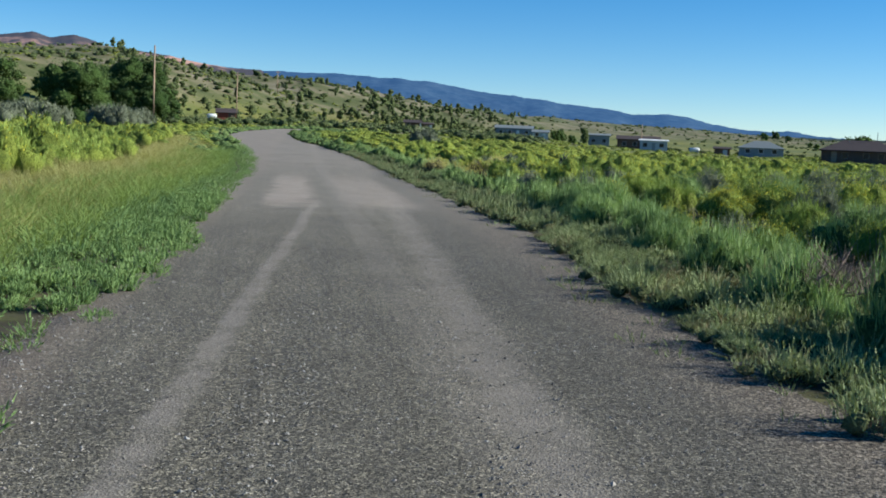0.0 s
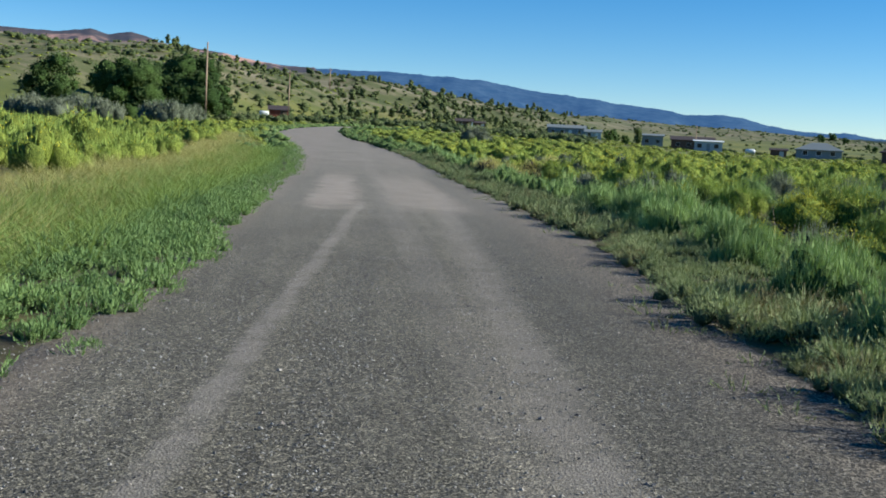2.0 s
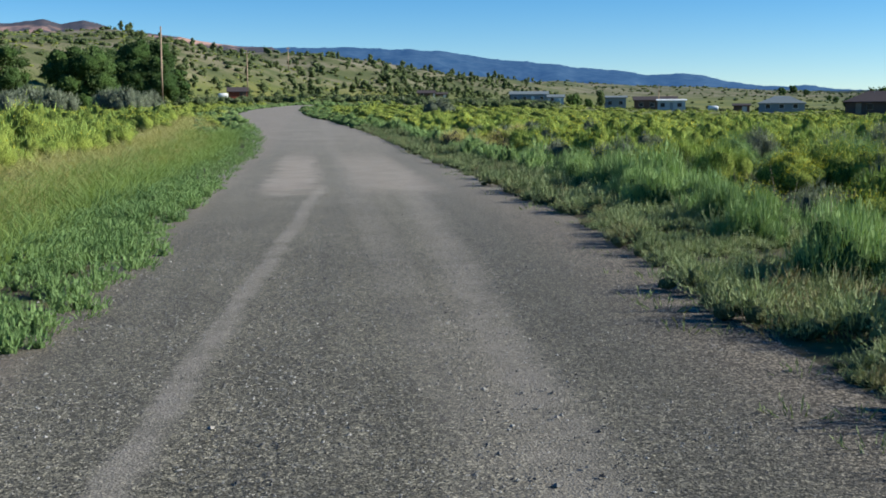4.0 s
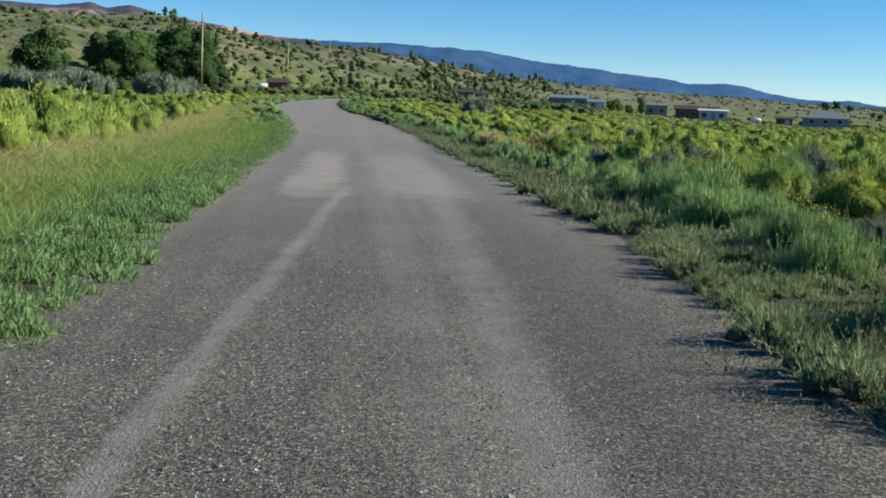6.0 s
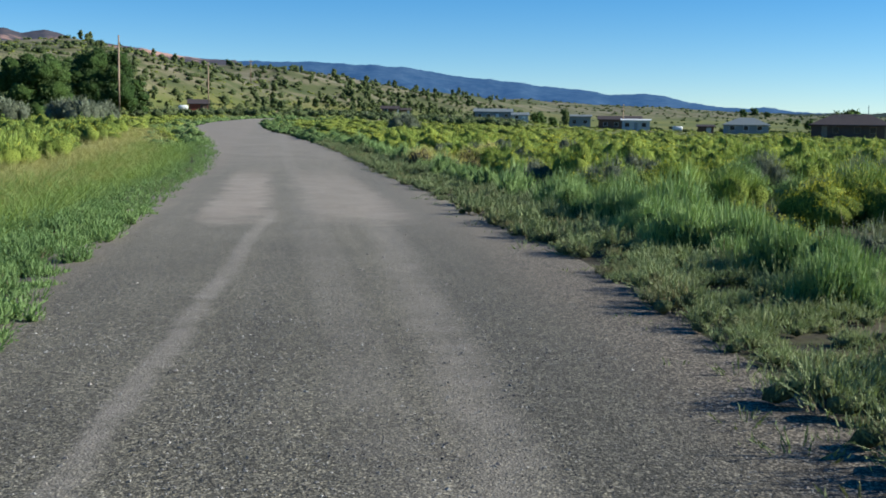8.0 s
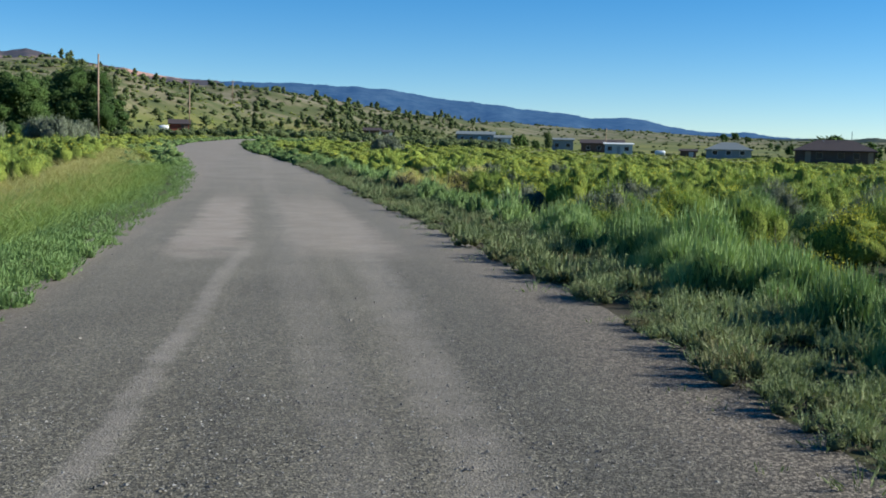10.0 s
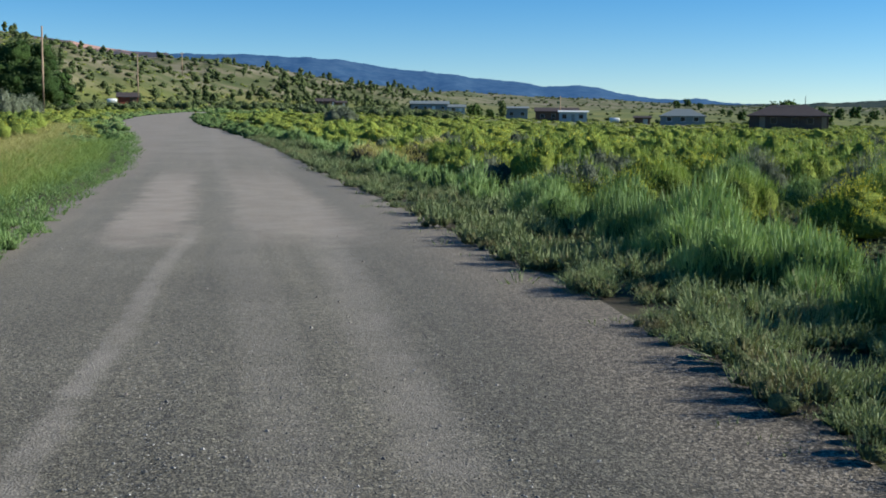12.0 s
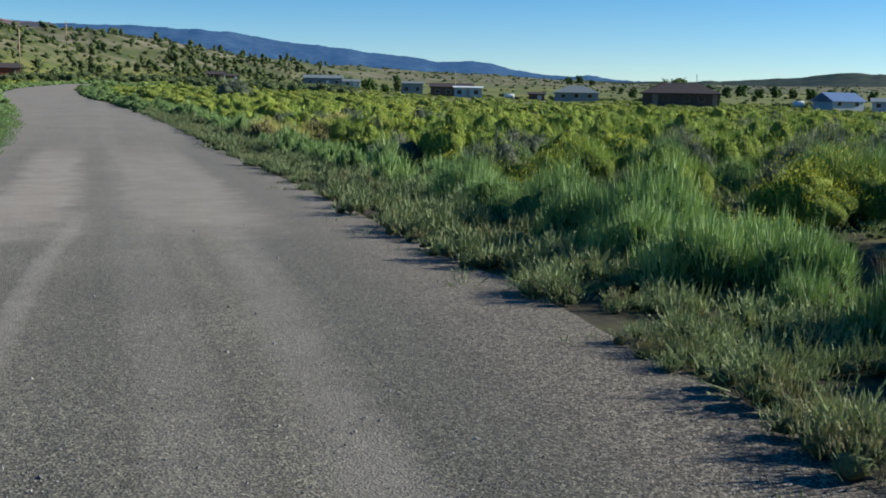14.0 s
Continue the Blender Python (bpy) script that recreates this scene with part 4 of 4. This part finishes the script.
# ---- houses ----
def house(name, label, bearing, dist, w, d, h, roof_h, wall, roof, trim_mat, openings, hip=False, turn=0.0, extra=None):
    """A low house: walls, pitched roof with eaves, each door and window a part. Openings: (x, width, sill, head, kind) on the long front."""
    x, y, z = spot(bearing, dist)
    root = tagged(new(name), label, "house")
    part("wall", box(-w / 2, w / 2, -d / 2, d / 2, -0.4, h), wall, root)
    bm = bmesh.new()
    o, e = 0.45, 0.16
    rx = w / 2 + o - (d / 2 if hip else 0)
    for lift in (0.0, e):
        q = [bm.verts.new(v) for v in ((-w / 2 - o, -d / 2 - o, h - 0.05 + lift), (w / 2 + o, -d / 2 - o, h - 0.05 + lift), (w / 2 + o, d / 2 + o, h - 0.05 + lift), (-w / 2 - o, d / 2 + o, h - 0.05 + lift), (-rx, 0, h + roof_h + lift), (rx, 0, h + roof_h + lift))]
        for f in ((0, 1, 5, 4), (2, 3, 4, 5), (1, 2, 5), (3, 0, 4)):
            bm.faces.new([q[i] for i in f])
    bm.verts.ensure_lookup_table()
    for i in range(4):
        a, b2 = i, (i + 1) % 4
        bm.faces.new([bm.verts[k] for k in (a, b2, b2 + 6, a + 6)])
    part("roof", bm, roof, root)
    for ox, ow, sill, head, kind in openings:
        if kind == "door":
            part("door", box(ox - ow / 2, ox + ow / 2, -d / 2 - 0.05, -d / 2 + 0.02, 0.05, head), trim_mat, root)
        else:
            wn = part("window", box(ox - ow / 2 - 0.08, ox + ow / 2 + 0.08, -d / 2 - 0.06, -d / 2 + 0.02, sill - 0.08, head + 0.08), trim_mat, root)
            part("pane", box(ox - ow / 2, ox + ow / 2, -d / 2 - 0.08, -d / 2 - 0.04, sill, head), DARKGLASS, wn)
    for name2, args, m2 in (extra or ()):
        part(name2, box(*args), m2, root)
    root.matrix_basis = pose(x, y, z + 0.05, 0, 0, -bearing + turn)
    return root


gn = Nodes("window_glass")
gn.bsdf.inputs["Specular IOR Level"].default_value = 0.6
DARKGLASS = gn.done((0.03, 0.035, 0.04), 0.08)
SIDING = plain("grey_blue_siding", (0.20, 0.235, 0.265), (0.27, 0.30, 0.33), 0.5, 0.7)
PALE = plain("pale_siding", (0.36, 0.41, 0.46), (0.46, 0.50, 0.55), 0.5, 0.7)
BROWN = plain("brown_logs", (0.10, 0.065, 0.05), (0.15, 0.10, 0.08), 0.7, 0.85)
DARKROOF = plain("dark_shingles", (0.055, 0.045, 0.05), (0.09, 0.07, 0.07), 1.2, 0.9)
GREYROOF = plain("grey_green_roof", (0.17, 0.20, 0.21), (0.24, 0.27, 0.28), 0.6, 0.6)
BLUEROOF = plain("blue_metal_roof", (0.12, 0.19, 0.33), (0.18, 0.26, 0.42), 0.5, 0.45)
RED = plain("red_barn_boards", (0.22, 0.05, 0.035), (0.30, 0.08, 0.055), 1.0, 0.85)
WHITE = plain("white_paint", (0.74, 0.75, 0.76), (0.82, 0.82, 0.82), 0.8, 0.6)
win = lambda *xs: [(x, 1.1, 1.0, 2.0, "window") for x in xs]
house("house", "long low grey-blue house with a pale roof", 10.55, 400, 12.5, 7, 2.7, 1.0, SIDING, GREYROOF, WHITE, win(-4.5, -1.5, 4.3) + [(1.3, 1.0, 0, 2.1, "door")])
house("house", "small pale blue annex house beside the long one", 11.85, 390, 5.2, 5, 2.2, 0.8, PALE, GREYROOF, WHITE, win(-1.2) + [(1.2, 1.0, 0, 2.0, "door")])
house("house", "low dark cabin with white corners below the hill", 5.55, 398, 5.5, 4, 2.0, 0.9, BROWN, DARKROOF, WHITE, win(-1.4), extra=[("post", (2.4, 2.9, -2.1, -1.7, 0, 2.1), WHITE)])
house("shed", "small dark shed with a white door", 6.3, 400, 3.4, 3, 1.8, 0.6, BROWN, DARKROOF, WHITE, [(1.0, 0.9, 0, 1.8, "door")])
house("house", "boxy grey house with a flat pale roof", 14.7, 352, 6.2, 6, 3.0, 0.5, SIDING, GREYROOF, PALE, win(-1.6, 1.6))
house("house", "long dark brown house behind a trailer", 16.6, 362, 12.6, 7, 2.8, 1.1, BROWN, DARKROOF, PALE, win(-4.2, -1.0))
house("trailer", "white and pale blue mobile home on blocks", 17.35, 335, 7.6, 3.2, 2.7, 0.3, PALE, WHITE, SIDING, win(-2.4, 2.2) + [(0, 0.9, 0, 2.1, "door")])
house("shed", "small brown open shed in the field", 20.6, 330, 4.2, 3, 1.6, 0.5, BROWN, DARKROOF, PALE, [(0.8, 1.2, 0, 1.4, "door")])
house("house", "low house with a hipped grey-green roof", 22.4, 300, 10.6, 8, 2.2, 1.7, SIDING, GREYROOF, WHITE, win(-3.2, 0.0, 3.2), hip=True)
house("house", "long dark brown log house with a steep shingle roof", 26.85, 213, 12.6, 8, 2.0, 1.75, BROWN, DARKROOF, POLEWOOD, [(-4.2, 0.9, 0, 1.9, "door")] + [(x, 0.9, 0.8, 1.7, "window") for x in (-2.4, 1.0, 3.4)] + [(5.6, 0.8, 0, 1.9, "door")], hip=True,
      extra=[("chimney", (0.4, 0.75, 0.2, 0.55, 3.0, 4.0), BROWN), ("vent_pipe", (2.6, 2.7, 0.2, 0.3, 3.2, 5.4), CERAMIC), ("vent_pipe", (-1.9, -1.78, -0.8, -0.68, 3.0, 3.8), CERAMIC)])
house("house", "house with a blue metal gable roof", 34.2, 300, 8.5, 8, 2.0, 2.0, PALE, BLUEROOF, WHITE, win(-2.5, 2.2), turn=35)
house("house", "long pale house beside the blue-roofed one", 36.7, 310, 11, 7, 2.3, 0.9, PALE, SIDING, WHITE, win(-4, 0, 3.6))
house("barn", "small red-brown barn at the foot of the hill", -3.5, 288, 4.4, 4, 1.7, 1.0, RED, DARKROOF, BROWN, [(1.2, 1.6, 0, 2.0, "door")])


def make_tank(bearing, dist, length, r, mat, label):
    x, y, z = spot(bearing, dist)
    root = tagged(new("storage_tank"), label, "tank")
    part("tank_body", tube(bmesh.new(), [(-length / 2, 0, r + 0.35), (-length / 2 + 0.25, 0, r + 0.35), (length / 2 - 0.25, 0, r + 0.35), (length / 2, 0, r + 0.35)], [r * 0.6, r, r, r * 0.6], 14), mat, root, smooth=True)
    for ax in (-length / 3, length / 3):
        part("saddle", box(ax - 0.15, ax + 0.15, -r * 0.7, r * 0.7, -0.2, 0.6), CERAMIC, root)
    root.matrix_basis = pose(x, y, z, 0, 0, -bearing)


make_tank(32.5, 300, 2.6, 0.75, WHITE, "white propane tank in the brush")
make_tank(-4.2, 280, 2.2, 0.55, WHITE, "white propane tank near the barn")
make_tank(19.3, 330, 2.8, 0.6, WHITE, "white propane tank beside a dirt track")


# ---- the dead twiggy bush by the road ----
def dead_bush(x, y, h, w, n):
    root = tagged(new("dead_bush"), "dry leafless greyish brown bush of bare twigs", "bush")
    bm = bmesh.new()
    for k in range(n):
        a, q = RNG.uniform(0, 6.283), RNG.uniform(0.1, 1)
        tip = Vector((math.cos(a) * q * w / 2, math.sin(a) * q * w / 2, h * RNG.uniform(0.6, 1.05) * (1 - 0.35 * q)))
        mid = tip * 0.5 + Vector((RNG.normal(0, 0.03), RNG.normal(0, 0.03), 0.1))
        tube(bm, [(0, 0, -0.05), mid, tip], [0.009, 0.006, 0.002], 3)
        for j in range(4):
            s = RNG.uniform(0.4, 0.95)
            c = mid.lerp(tip, s)
            tube(bm, [c, c + Vector((RNG.normal(0, 0.08), RNG.normal(0, 0.08), RNG.uniform(0.05, 0.2)))], [0.004, 0.0015], 3)
    tagged(part("branchwork", bm, TWIG, root), kind="stuff")
    root.matrix_basis = pose(x, y, float(ground_z(x, y)))


dead_bush(3.35, 6.6, 0.62, 0.85, 60)
dead_bush(3.95, 7.1, 0.55, 0.8, 45)


dry = thing_template("dry_bush", make_brush(0.95, 1.7, 12, 120, 0.14, 0.02, 1.0, 0.0), [STEM, STRAW], ["stem", "foliage"], "straw-coloured dry bush at the road edge", "bush", "dry bushes at the road edge")
for k, (dx, dy, sc) in enumerate(((4.4, 43.5, 0.9), (5.4, 46, 1.1), (6.8, 47.5, 1.05), (8.0, 50, 0.9))):
    m = pose(dx, dy, float(ground_z(dx, dy)) - 0.03, 0, 0, 70 * k)
    ob = copy_thing(dry, m) if k else dry
    ob.matrix_basis = m
    ob.scale = (sc,) * 3


def dirt_track():
    """A pale farm track that runs past the houses."""
    az = np.radians(np.linspace(8.5, 22.5, 60))
    r = 262 + 6 * np.sin(az * 40)
    v = []
    for w in (-2.2, 2.2):
        x, y = ORIGIN[0] + np.sin(az) * (r + w), ORIGIN[1] + np.cos(az) * (r + w)
        v.append(np.stack([x, y, ground_z(x, y) + 0.25], 1))
    i = np.arange(59)
    ob = new("dirt_track", mesh_np("dirt_track", np.vstack(v), np.stack([i, i + 1, i + 61, i + 60], 1), [plain("pale_dirt", (0.36, 0.30, 0.22), (0.46, 0.40, 0.31), 0.3, 0.95)]))
    tagged(ob, "pale dirt farm track across the valley", "road", kind="structure")


dirt_track()


# ---- loose gravel, last ----
def chips(n, seed):
    """Irregular little stones that sit in the surface."""
    rng = np.random.default_rng(seed)
    v = np.array([(1, 0, -0.2), (0, 1, -0.2), (-1, 0, -0.2), (0, -1, -0.2), (0, 0, 0.7)], float)
    f = np.array([(0, 1, 4), (1, 2, 4), (2, 3, 4), (3, 0, 4)])
    V = v[None] * rng.uniform(0.6, 1.35, (n, 5, 1)) + rng.normal(0, 0.14, (n, 5, 3))
    a = rng.uniform(0, 6.283, n)
    c, s = np.cos(a)[:, None], np.sin(a)[:, None]
    V = np.stack([V[..., 0] * c - V[..., 1] * s, V[..., 0] * s + V[..., 1] * c, V[..., 2]], -1)
    return V, (np.arange(n)[:, None, None] * 5 + f[None]).reshape(-1, 3)


rng = np.random.default_rng(5)
N = 62000
V, F = chips(N, 6)
y = 0.6 + 18.5 * rng.uniform(0, 1, N)
x = road_mid(y) + rng.uniform(-1.05, 1.2, N) * road_half(y)
worn = np.exp(-((x + 1.82 - 0.052 * y) / 0.14) ** 2) + 0.6 * np.exp(-((x + 0.02 - 0.045 * y) / 0.25) ** 2)
size = np.exp(rng.normal(math.log(0.0054), 0.36, N)) * np.where(rng.uniform(size=N) < worn, 0.3, 1) * np.clip((20 - y) / 9, 0.15, 1)
V = V * (size[:, None, None] * np.array([1, 1, 0.7])) + np.stack([x, y, road_z(x, y) + size * 0.05], -1)[:, None, :]
ob = new("loose_gravel", mesh_np("loose_gravel", V.reshape(-1, 3), F, [PEBBLE.m]))
tagged(ob, "loose grey gravel chips strewn over the road", "gravel", kind="stuff")
shapes = []
for k in range(6):
    V, F = chips(1, 40 + k)
    shapes.append(mesh_np("stone", V[0], F, [STONE.m]))
for k in range(240):
    yy = 1.5 + 20 * rng.uniform() ** 1.4
    xx = float(road_mid(yy) + rng.uniform(-1.05, 1.05) * road_half(yy))
    st = new("stone", shapes[k % 6])
    r = float(rng.uniform(0.008, 0.015))
    st.matrix_world = pose(xx, yy, float(road_z(xx, yy)) + r * 0.15, 0, 0, rng.uniform(0, 360)) @ Matrix.Scale(r, 4)
    st.parent = ROAD_OB
